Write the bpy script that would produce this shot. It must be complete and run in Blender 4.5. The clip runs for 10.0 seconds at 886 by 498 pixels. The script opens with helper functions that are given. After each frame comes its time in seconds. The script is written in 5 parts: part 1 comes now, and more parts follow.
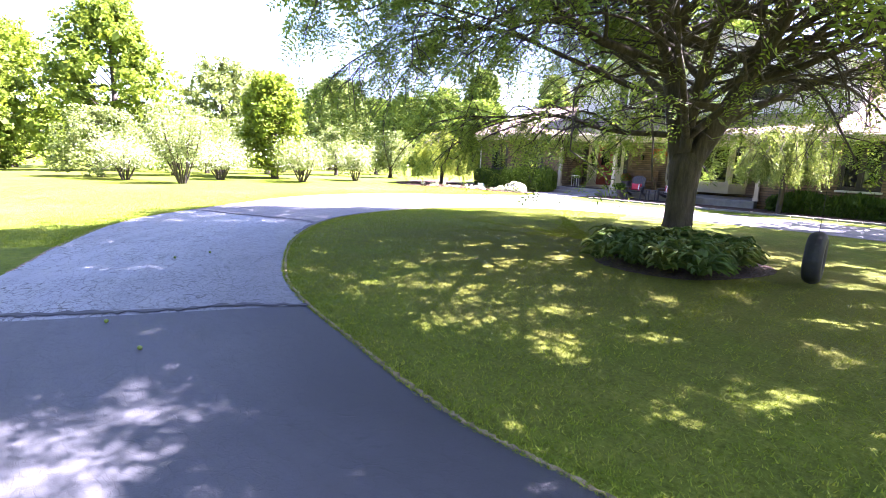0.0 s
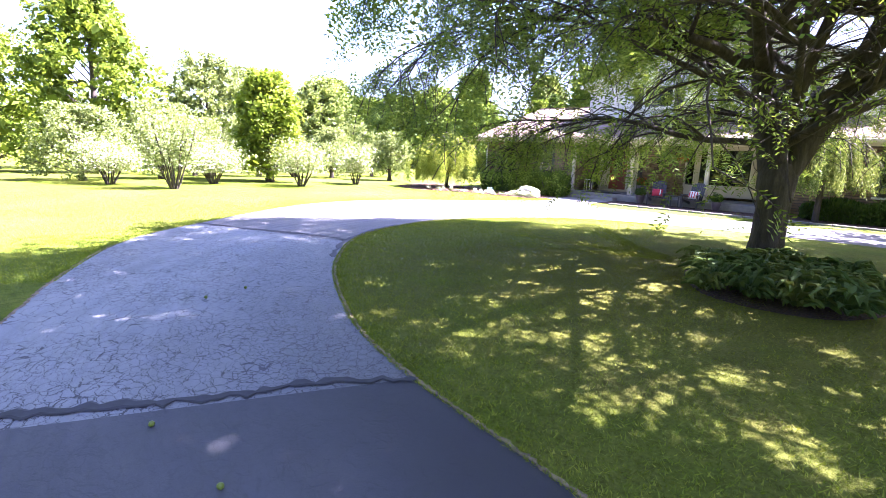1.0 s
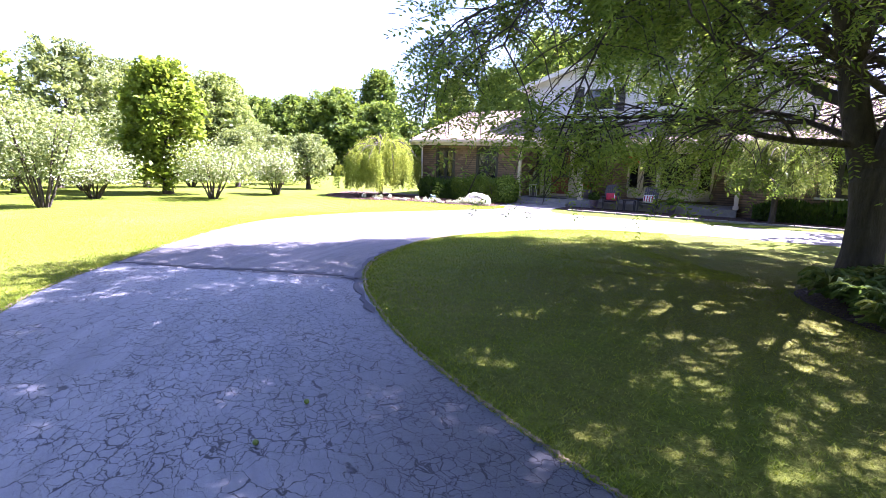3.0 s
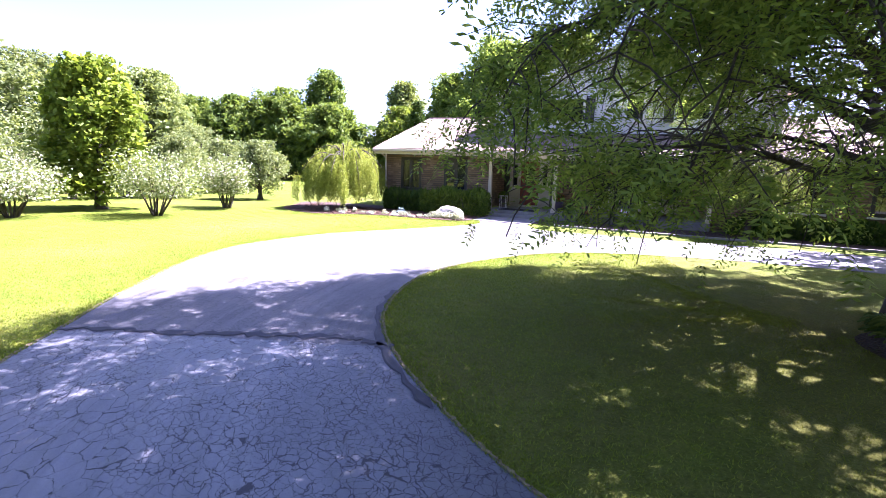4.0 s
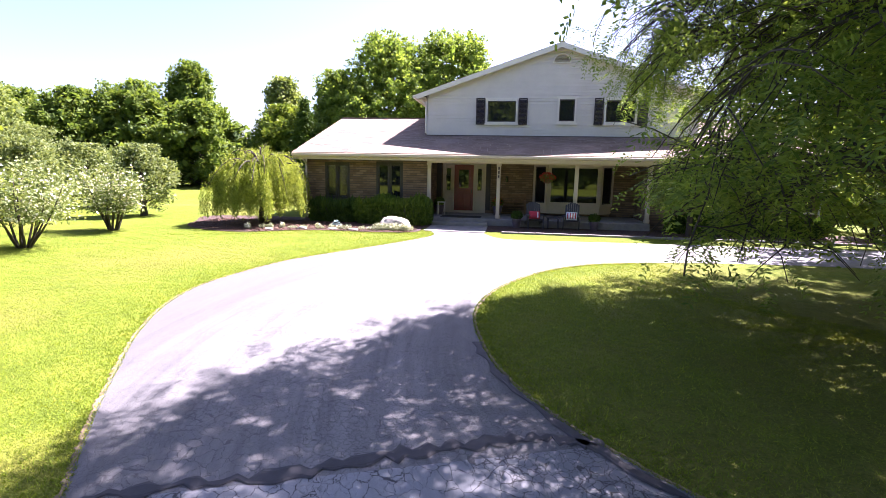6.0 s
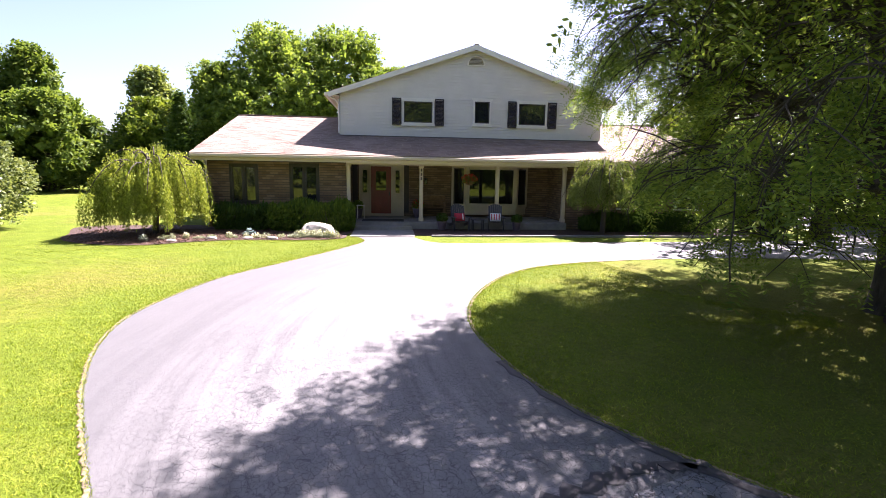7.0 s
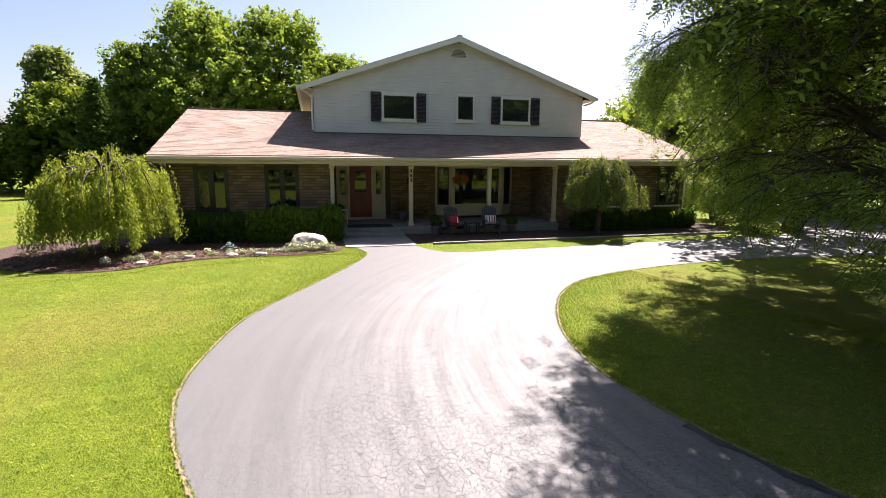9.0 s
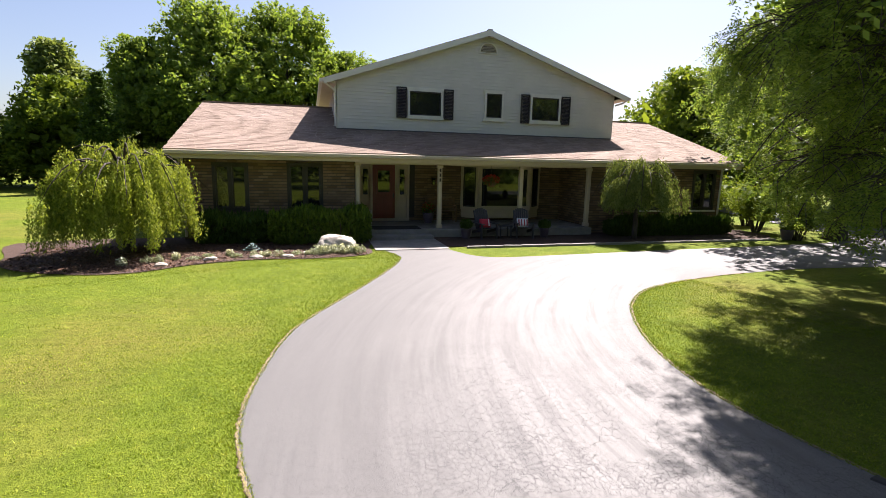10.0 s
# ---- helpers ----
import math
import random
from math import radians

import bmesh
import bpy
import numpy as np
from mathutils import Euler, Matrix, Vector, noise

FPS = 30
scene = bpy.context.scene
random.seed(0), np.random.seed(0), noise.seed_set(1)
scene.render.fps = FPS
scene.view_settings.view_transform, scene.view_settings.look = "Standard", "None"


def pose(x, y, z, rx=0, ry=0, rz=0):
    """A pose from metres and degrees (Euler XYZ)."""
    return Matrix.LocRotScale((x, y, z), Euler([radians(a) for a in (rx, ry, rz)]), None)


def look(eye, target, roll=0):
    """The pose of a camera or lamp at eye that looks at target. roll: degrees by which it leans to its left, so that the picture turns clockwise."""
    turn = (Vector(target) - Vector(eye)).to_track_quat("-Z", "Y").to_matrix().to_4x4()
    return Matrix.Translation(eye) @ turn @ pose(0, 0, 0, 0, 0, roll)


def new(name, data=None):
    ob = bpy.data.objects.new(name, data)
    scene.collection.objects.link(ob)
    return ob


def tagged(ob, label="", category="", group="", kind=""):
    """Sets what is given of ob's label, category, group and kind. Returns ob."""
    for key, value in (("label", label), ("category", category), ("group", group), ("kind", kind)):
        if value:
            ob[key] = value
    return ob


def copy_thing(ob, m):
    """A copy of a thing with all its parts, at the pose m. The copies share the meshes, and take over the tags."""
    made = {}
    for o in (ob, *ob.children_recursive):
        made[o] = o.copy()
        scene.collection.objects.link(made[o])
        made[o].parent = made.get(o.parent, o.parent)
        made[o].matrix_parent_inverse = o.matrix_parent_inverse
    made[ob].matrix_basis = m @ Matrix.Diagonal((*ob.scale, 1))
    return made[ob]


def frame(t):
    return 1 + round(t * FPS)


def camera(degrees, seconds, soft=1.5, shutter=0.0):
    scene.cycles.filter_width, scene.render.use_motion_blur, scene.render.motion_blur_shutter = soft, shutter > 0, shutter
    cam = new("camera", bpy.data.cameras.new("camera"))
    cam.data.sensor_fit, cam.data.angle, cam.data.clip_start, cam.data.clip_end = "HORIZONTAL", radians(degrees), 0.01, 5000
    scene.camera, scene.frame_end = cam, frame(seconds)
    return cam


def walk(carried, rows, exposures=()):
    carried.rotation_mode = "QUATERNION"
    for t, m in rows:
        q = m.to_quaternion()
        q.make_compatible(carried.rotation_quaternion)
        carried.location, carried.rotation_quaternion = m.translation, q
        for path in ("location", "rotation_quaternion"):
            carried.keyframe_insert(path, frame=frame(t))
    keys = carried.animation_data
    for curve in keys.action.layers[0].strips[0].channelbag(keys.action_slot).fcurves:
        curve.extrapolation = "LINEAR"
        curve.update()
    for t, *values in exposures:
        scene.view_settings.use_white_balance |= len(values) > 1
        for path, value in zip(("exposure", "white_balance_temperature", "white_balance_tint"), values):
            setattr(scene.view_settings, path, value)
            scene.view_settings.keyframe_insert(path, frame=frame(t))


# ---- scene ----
# The camera: carried at about eye height, then rising, along a circular drive towards a house.
cam = camera(84.0, 10.0, soft=0.5)


def aim(x, y, z, yaw, pitch, roll):
    a, p = radians(yaw), radians(pitch)
    return look((x, y, z), (x - math.sin(a) * math.cos(p), y + math.cos(a) * math.cos(p), z + math.sin(p)), roll)


ROWS = [
    (0, -0.993, 2.545, 1.567, 44.50, -10.62, 2.19),
    (0.5, -1.952, 2.560, 1.698, 43.67, -10.69, 2.34),
    (1, -2.886, 2.571, 1.698, 42.32, -10.64, 2.36),
    (1.5, -3.772, 2.554, 1.640, 39.66, -10.37, 2.19),
    (2, -4.637, 2.596, 1.553, 36.60, -10.02, 1.89),
    (2.5, -5.446, 2.751, 1.527, 33.14, -9.84, 1.74),
    (4, -7.897, 3.514, 2.079, 23.06, -9.42, 2.16),
    (4.5, -8.738, 3.727, 2.128, 19.80, -9.36, 1.87),
    (5, -9.555, 3.908, 2.202, 17.43, -9.38, 1.36),
    (6.5, -12.277, 4.561, 2.281, 1.13, -8.98, 1.14),
    (7, -13.079, 4.868, 2.319, -5.84, -8.89, 1.01),
    (7.5, -13.755, 5.264, 2.358, -11.21, -8.89, 0.81),
    (8, -14.362, 5.608, 2.476, -12.28, -9.21, 0.52),
    (8.5, -14.971, 5.971, 2.666, -13.65, -9.76, 0.31),
    (9, -15.511, 6.555, 2.772, -14.64, -10.18, 0.43),
    (9.5, -16.055, 7.148, 2.760, -15.21, -10.23, 0.80),
    (10, -16.439, 7.812, 2.625, -15.11, -9.86, 1.27),
]
EXPOSURES = [(0, 4.35, 5750, 43), (1.0, 4.15, 5650, 45), (2.5, 3.75, 5550, 48), (4.0, 3.32, 5400, 50), (5.0, 3.15, 5650, 46), (6.5, 2.78, 6100, 36), (7.5, 2.5, 6350, 32), (8.5, 2.24, 6550, 27), (10, 1.86, 6500, 21)]
walk(cam, [(r[0], aim(*r[1:])) for r in ROWS], EXPOSURES)

# ---- sky and sun ----
SUN_AZ, SUN_EL = 38.0, 52.5  # azimuth from +y towards +x
world = bpy.data.worlds.new("sky")
scene.world = world
world.use_nodes = True
wn = world.node_tree.nodes
sky = wn.new("ShaderNodeTexSky")
sky.sky_type, sky.sun_disc = "NISHITA", False
sky.sun_elevation, sky.sun_rotation = radians(SUN_EL), radians(SUN_AZ)
sky.air_density, sky.dust_density, sky.ozone_density = 1.0, 1.6, 1.5
wn["Background"].inputs["Strength"].default_value = 0.043
world.node_tree.links.new(sky.outputs[0], wn["Background"].inputs["Color"])
sun = new("sun", bpy.data.lights.new("sun", "SUN"))
sun.data.energy, sun.data.angle, sun.data.color = 5.0, radians(0.53), (1.0, 0.945, 0.87)
sv = Vector((math.sin(radians(SUN_AZ)) * math.cos(radians(SUN_EL)), math.cos(radians(SUN_AZ)) * math.cos(radians(SUN_EL)), math.sin(radians(SUN_EL))))
sun.matrix_world = look(sv * 60, (0, 0, 0))


# ---- materials ----
class Nodes:
    """A small builder for node materials."""

    def __init__(self, name, rough=0.8, metal=0.0):
        self.m = bpy.data.materials.new(name)
        self.m.use_nodes = True
        self.t = self.m.node_tree
        self.b = self.t.nodes["Principled BSDF"]
        self.b.inputs["Roughness"].default_value = rough
        self.b.inputs["Metallic"].default_value = metal
        self.co = self.t.nodes.new("ShaderNodeTexCoord").outputs["Object"]
        self.pos = self.t.nodes.new("ShaderNodeNewGeometry").outputs["Position"]

    def put(self, a, b):
        if hasattr(a, "is_output"):
            self.t.links.new(a, b)
        else:
            b.default_value = a

    def noise(self, scale, detail=4, rough=0.6, co=None, stretch=None, out="Fac", distort=0.0):
        n = self.t.nodes.new("ShaderNodeTexNoise")
        n.inputs["Scale"].default_value, n.inputs["Detail"].default_value, n.inputs["Roughness"].default_value = scale, detail, rough
        n.inputs["Distortion"].default_value = distort
        c = co or self.pos
        if stretch:
            mp = self.t.nodes.new("ShaderNodeMapping")
            mp.inputs["Scale"].default_value = stretch
            self.put(c, mp.inputs["Vector"])
            c = mp.outputs[0]
        self.put(c, n.inputs["Vector"])
        return n.outputs[out]

    def voronoi(self, scale, feature="F1", co=None, out="Distance"):
        n = self.t.nodes.new("ShaderNodeTexVoronoi")
        n.feature = feature
        n.inputs["Scale"].default_value = scale
        self.put(co or self.pos, n.inputs["Vector"])
        return n.outputs[out]

    def math(self, op, a, b=0.0, clamp=False):
        n = self.t.nodes.new("ShaderNodeMath")
        n.operation, n.use_clamp = op, clamp
        self.put(a, n.inputs[0])
        self.put(b, n.inputs[1])
        return n.outputs[0]

    def vmath(self, op, a, b):
        n = self.t.nodes.new("ShaderNodeVectorMath")
        n.operation = op
        self.put(a, n.inputs[0])
        self.put(b, n.inputs[1])
        return n.outputs[0]

    def ramp(self, fac, *stops):
        n = self.t.nodes.new("ShaderNodeValToRGB")
        self.put(fac, n.inputs[0])
        e = n.color_ramp.elements
        while len(e) < len(stops):
            e.new(0.5)
        for k, (p, c) in zip(e, stops):
            k.position = p
            k.color = (c, c, c, 1) if isinstance(c, (int, float)) else (*c, 1)
        return n.outputs[0]

    def mix(self, fac, a, b, kind="MIX"):
        n = self.t.nodes.new("ShaderNodeMix")
        n.data_type, n.blend_type = "RGBA", kind
        self.put(fac, n.inputs[0])
        for v, s in ((a, n.inputs[6]), (b, n.inputs[7])):
            self.put((*v, 1) if isinstance(v, tuple) and len(v) == 3 else v, s)
        return n.outputs[2]

    def rand(self):
        return self.t.nodes.new("ShaderNodeObjectInfo").outputs["Random"]

    def island(self):
        return self.t.nodes.new("ShaderNodeNewGeometry").outputs["Random Per Island"]

    def thin_ground(self):
        """1 on the worn dry ground under the big tree, fading out over the island."""
        near_tree = self.t.nodes.new("ShaderNodeVectorMath")
        near_tree.operation = "DISTANCE"
        self.put(self.vmath("MULTIPLY", self.pos, (1, 1, 0)), near_tree.inputs[0])
        near_tree.inputs[1].default_value = (-4.6, 10.2, 0)
        d = self.math("ADD", self.math("DIVIDE", near_tree.outputs["Value"], 12.0), self.math("MULTIPLY", self.math("SUBTRACT", self.noise(0.9, 4, 0.65), 0.5), 0.9))
        return self.ramp(d, (0.2, 0.6), (0.6, 0.0))

    def color(self, c):
        self.put((*c, 1) if isinstance(c, tuple) and len(c) == 3 else c, self.b.inputs["Base Color"])
        return self

    def rough(self, r):
        self.put(r, self.b.inputs["Roughness"])
        return self

    def bump(self, h, strength=0.5, distance=0.01):
        n = self.t.nodes.new("ShaderNodeBump")
        n.inputs["Strength"].default_value, n.inputs["Distance"].default_value = strength, distance
        self.put(h, n.inputs["Height"])
        self.put(n.outputs[0], self.b.inputs["Normal"])
        return self

    def leafy(self, c, share=0.45):
        """Thin leaves: light passes through them."""
        self.color(c)
        self.b.inputs["Specular IOR Level"].default_value = 0.12
        tr = self.t.nodes.new("ShaderNodeBsdfTranslucent")
        self.put(self.mix(1.0, c, (1.0, 0.95, 0.5), "MULTIPLY"), tr.inputs["Color"])
        ms = self.t.nodes.new("ShaderNodeMixShader")
        ms.inputs[0].default_value = share
        self.put(self.b.outputs[0], ms.inputs[1])
        self.put(tr.outputs[0], ms.inputs[2])
        self.put(ms.outputs[0], self.t.nodes["Material Output"].inputs["Surface"])
        return self


def m_plain(name, c, rough=0.6, var=0.15, scale=6.0, metal=0.0):
    k = Nodes(name, rough, metal)
    lo, hi = tuple(v * (1 - var) for v in c), tuple(min(1, v * (1 + var)) for v in c)
    k.color(k.ramp(k.noise(scale), (0.3, lo), (0.7, hi)))
    return k.bump(k.noise(scale * 12), 0.15, 0.004).m


def m_leaf(name, a, b, share=0.45, rough=0.55):
    k = Nodes(name, rough)
    f = k.math("ADD", k.math("MULTIPLY", k.island(), 0.55), k.math("MULTIPLY", k.noise(0.7, 3), 0.5))
    return k.leafy(k.ramp(f, (0.2, a), (0.8, b)), share).m


def m_lawn():
    k = Nodes("mown_lawn", 0.9)
    big, mid, tuft, fine = k.noise(0.22, 4), k.noise(1.3, 5), k.noise(7.5, 4, 0.65), k.noise(30, 5, 0.75)
    base = k.ramp(mid, (0.25, (0.08, 0.121, 0.009)), (0.55, (0.126, 0.171, 0.014)), (0.8, (0.198, 0.22, 0.03)))
    dry = k.mix(k.ramp(big, (0.5, 0.0), (0.72, 0.7)), base, (0.2, 0.165, 0.04))
    tufts = k.mix(k.ramp(tuft, (0.36, 0.4), (0.52, 0.0)), dry, (0.04, 0.065, 0.003))
    tufts = k.mix(k.ramp(tuft, (0.56, 0.0), (0.74, 0.55)), tufts, (0.19, 0.2, 0.015))
    # fine dark specks paint the blades' shadows into the lawn colour
    blades = k.mix(k.ramp(fine, (0.3, 0.5), (0.6, 0.0)), tufts, (0.03, 0.05, 0.003))
    k.color(k.mix(k.thin_ground(), blades, k.ramp(fine, (0.3, (0.075, 0.068, 0.016)), (0.7, (0.2, 0.18, 0.045)))))
    k.b.inputs["Specular IOR Level"].default_value = 0.1
    return k.bump(k.math("ADD", k.math("ADD", fine, k.noise(80, 3)), k.math("MULTIPLY", tuft, 1.5)), 0.8, 0.03).m


def m_blade():
    k = Nodes("grass_blade", 0.55)
    f = k.math("ADD", k.math("MULTIPLY", k.island(), 0.4), k.math("MULTIPLY", k.ramp(k.noise(6.5, 4, 0.6), (0.32, 0.0), (0.68, 1.0)), 0.6))
    c = k.ramp(f, (0.1, (0.11, 0.17, 0.012)), (0.55, (0.172, 0.246, 0.016)), (0.9, (0.345, 0.378, 0.045)))
    c = k.mix(k.math("MULTIPLY", k.thin_ground(), 0.75), c, (0.2, 0.185, 0.045))
    return k.leafy(c, 0.35).m


def m_asphalt(name, lo, hi, crack, tracks=0.0, shine=0.62, run=6.0, net=7.6):
    k = Nodes(name, shine)
    grain, patch, stain = k.noise(160, 2, 0.8), k.noise(0.9, 5, 0.65), k.noise(0.28, 4)
    col = k.ramp(patch, (0.3, lo), (0.7, hi))
    col = k.mix(k.ramp(stain, (0.45, 0.0), (0.7, 0.5)), col, tuple(v * 0.62 for v in lo))
    # streaks left by tyres, bent round the island
    away = k.vmath("SUBTRACT", k.pos, (-4.0, 11.3, 0.0))
    sep = k.t.nodes.new("ShaderNodeSeparateXYZ")
    k.put(away, sep.inputs[0])
    dist = k.math("SQRT", k.math("ADD", k.math("POWER", sep.outputs[0], 2), k.math("POWER", sep.outputs[1], 2)))
    angle = k.math("ARCTAN2", sep.outputs[1], sep.outputs[0])
    comb = k.t.nodes.new("ShaderNodeCombineXYZ")
    k.put(k.math("MULTIPLY", dist, 5.0), comb.inputs[0])
    k.put(k.math("MULTIPLY", angle, 2.2), comb.inputs[1])
    streak = k.noise(1.0, 5, 0.7, co=comb.outputs[0])
    col = k.mix(k.math("MULTIPLY", k.ramp(streak, (0.42, 0.0), (0.62, 1.0)), tracks), col, tuple(min(1, v * 1.35) for v in hi))
    col = k.mix(k.math("MULTIPLY", k.ramp(streak, (0.3, 1.0), (0.45, 0.0)), tracks), col, tuple(v * 0.6 for v in lo))
    # darker where no wheels run, along the outer edge
    rim = k.math("ADD", k.math("DIVIDE", dist, 20.0), k.math("MULTIPLY", k.math("SUBTRACT", k.noise(0.5, 4), 0.5), 0.12))
    col = k.mix(k.ramp(rim, (0.49, 0.0), (0.6, 0.75)), col, tuple(v * 0.6 for v in lo))
    # island side: darker asphalt, with the crown's deeper shade painted into the colour
    col = k.mix(k.ramp(rim, (0.34, 0.85), (0.42, 0.0)), col, tuple(v * 0.4 for v in lo))
    col = k.mix(k.ramp(grain, (0.35, 0.5), (0.7, 0.0)), col, tuple(v * 0.45 for v in lo))
    col = k.mix(k.ramp(k.voronoi(55), (0.0, 0.45), (0.12, 0.0)), col, tuple(min(1, v * 2.0) for v in hi))
    # the cracks run on along the drive further than across it
    along = k.t.nodes.new("ShaderNodeCombineXYZ")
    k.put(dist, along.inputs[0])
    k.put(k.math("MULTIPLY", angle, run), along.inputs[1])
    flat = k.vmath("ADD", along.outputs[0], k.vmath("MULTIPLY", k.noise(6.0, 5, 0.65, out="Color"), (0.14, 0.14, 0)))
    e1 = k.voronoi(net, "DISTANCE_TO_EDGE", flat)
    e2 = k.voronoi(net * 1.7, "DISTANCE_TO_EDGE", flat)
    thick = k.ramp(k.noise(2.6, 3, 0.6), (0.35, 0.25), (0.66, 0.8))
    l1 = k.math("SUBTRACT", 1.0, k.math("DIVIDE", e1, k.math("MULTIPLY", thick, 0.036)), True)
    l2 = k.math("SUBTRACT", 1.0, k.math("DIVIDE", e2, k.math("MULTIPLY", thick, 0.055)), True)
    zone1 = k.ramp(k.noise(0.5, 3, 0.5), (0.36, 0.0), (0.46, 1.0))
    zone2 = k.ramp(k.noise(0.45, 3, 0.5, stretch=(1, 1, 3)), (0.4, 0.0), (0.48, 1.0))
    lines = k.math("MAXIMUM", k.math("MULTIPLY", l1, zone1), k.math("MULTIPLY", l2, zone2))
    # the old surface is worst on the shaded bend, and sounder towards the house
    place = k.t.nodes.new("ShaderNodeSeparateXYZ")
    k.put(k.pos, place.inputs[0])
    worst = k.ramp(k.math("DIVIDE", k.math("ADD", place.outputs[1], k.math("MULTIPLY", k.noise(0.35, 3), 4.0)), 24.0), (0.52, 1.0), (0.72, 0.3))
    lines = k.math("MULTIPLY", k.ramp(lines, (0.05, 0.0), (0.4, 1.0)), k.math("MULTIPLY", k.math("MULTIPLY", worst, k.ramp(rim, (0.53, 1.0), (0.6, 0.25))), crack))
    k.color(k.mix(lines, col, (0.012, 0.012, 0.014)))
    return k.bump(k.math("SUBTRACT", k.math("MULTIPLY", grain, 0.3), lines), 0.6, 0.012).m


def m_brick():
    k = Nodes("tan_brick", 0.85)
    c = k.ramp(k.island(), (0.0, (0.12, 0.077, 0.045)), (0.5, (0.185, 0.122, 0.072)), (1.0, (0.26, 0.178, 0.108)))
    c = k.mix(k.ramp(k.noise(30), (0.4, 0.0), (0.8, 0.5)), c, (0.16, 0.10, 0.06))
    return k.color(c).bump(k.noise(80), 0.4, 0.004).m


def m_shingle():
    k = Nodes("brown_shingle", 0.92)
    c = k.ramp(k.island(), (0.0, (0.18, 0.128, 0.092)), (0.5, (0.22, 0.16, 0.118)), (1.0, (0.265, 0.198, 0.148)))
    c = k.mix(k.ramp(k.noise(180, 2), (0.35, 0.5), (0.65, 0.0)), c, (0.09, 0.06, 0.05))
    c = k.mix(k.ramp(k.noise(0.6, 4), (0.5, 0.0), (0.75, 0.35)), c, (0.36, 0.29, 0.25))
    return k.color(c).bump(k.noise(220, 2), 0.5, 0.004).m


def m_bark():
    k = Nodes("bark", 0.95)
    v = k.noise(9, 6, 0.7, stretch=(1, 1, 0.22))
    k.color(k.ramp(v, (0.3, (0.022, 0.018, 0.014)), (0.55, (0.06, 0.048, 0.038)), (0.8, (0.12, 0.1, 0.08))))
    return k.bump(v, 1.0, 0.05).m


def m_mulch():
    k = Nodes("bark_mulch", 0.95)
    v = k.voronoi(22)
    k.color(k.mix(k.ramp(k.noise(40), (0.4, 0.0), (0.7, 0.8)), k.ramp(v, (0.0, (0.11, 0.055, 0.037)), (0.5, (0.03, 0.016, 0.011))), (0.1, 0.055, 0.038)))
    return k.bump(v, 1.0, 0.04).m


def m_glass():
    k = Nodes("window_glass", 0.03)
    k.color((0.012, 0.014, 0.016))
    k.b.inputs["IOR"].default_value = 1.65
    return k.m


LAWN = m_lawn()
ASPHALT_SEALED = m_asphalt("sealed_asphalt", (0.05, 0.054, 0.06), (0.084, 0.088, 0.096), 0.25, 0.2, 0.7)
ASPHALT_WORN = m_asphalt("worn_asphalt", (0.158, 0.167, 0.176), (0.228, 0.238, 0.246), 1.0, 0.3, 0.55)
ASPHALT_GREY = m_asphalt("faded_asphalt", (0.106, 0.105, 0.103), (0.16, 0.157, 0.152), 0.6, 0.6, 0.68, 8.5, 9.5)
STRAW = m_plain("dry_edge", (0.17, 0.13, 0.07), 0.95, 0.6, 14)
TAR = m_plain("tar", (0.018, 0.018, 0.02), 0.7, 0.4, 9)
BRICK, SHINGLE, BARK, MULCH, GLASS = m_brick(), m_shingle(), m_bark(), m_mulch(), m_glass()
MORTAR = m_plain("mortar", (0.09, 0.07, 0.055), 0.9, 0.25, 20)
SIDING = m_plain("white_vinyl_siding", (0.56, 0.53, 0.49), 0.5, 0.05, 1.5)
TRIM = m_plain("cream_trim_paint", (0.48, 0.41, 0.3), 0.5, 0.07, 3)
WHITE = m_plain("white_paint", (0.64, 0.61, 0.55), 0.5, 0.05, 3)
DARK = m_plain("dark_brown_paint", (0.025, 0.02, 0.018), 0.5, 0.3, 4)
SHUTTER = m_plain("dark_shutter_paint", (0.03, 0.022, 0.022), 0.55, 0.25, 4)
RED = m_plain("red_door_paint", (0.17, 0.02, 0.012), 0.4, 0.15, 3)
CONCRETE = m_plain("concrete", (0.2, 0.19, 0.175), 0.9, 0.25, 2.5)
CHIP = m_leaf("bark_chip", (0.03, 0.016, 0.01), (0.19, 0.11, 0.07), 0.0)
STONE = m_plain("limestone", (0.36, 0.33, 0.28), 0.9, 0.5, 9)
RUBBER = m_plain("tyre_rubber", (0.014, 0.014, 0.015), 0.7, 0.3, 12)
LEAF_LOCUST = m_leaf("locust_leaf", (0.08, 0.15, 0.035), (0.28, 0.38, 0.08), 0.6)
LEAF_DARK = m_leaf("dark_leaf", (0.06, 0.115, 0.022), (0.18, 0.25, 0.045), 0.48)
LEAF_MID = m_leaf("maple_leaf", (0.072, 0.128, 0.016), (0.2, 0.265, 0.035), 0.44)
LEAF_YELLOW = m_leaf("young_maple_leaf", (0.09, 0.155, 0.014), (0.22, 0.285, 0.03), 0.45)
LEAF_OAK = m_leaf("sunlit_oak_leaf", (0.095, 0.165, 0.03), (0.24, 0.33, 0.06), 0.52)
LEAF_PALE = m_leaf("pale_willow_leaf", (0.11, 0.16, 0.045), (0.24, 0.3, 0.09), 0.4)
LEAF_GREY = m_leaf("silvery_leaf", (0.1, 0.145, 0.05), (0.23, 0.28, 0.105), 0.4)
LEAF_SILVER = m_leaf("silver_border_leaf", (0.2, 0.24, 0.15), (0.38, 0.42, 0.3), 0.3)
LEAF_CONIFER = m_leaf("conifer_needle", (0.026, 0.06, 0.012), (0.08, 0.135, 0.022), 0.3)
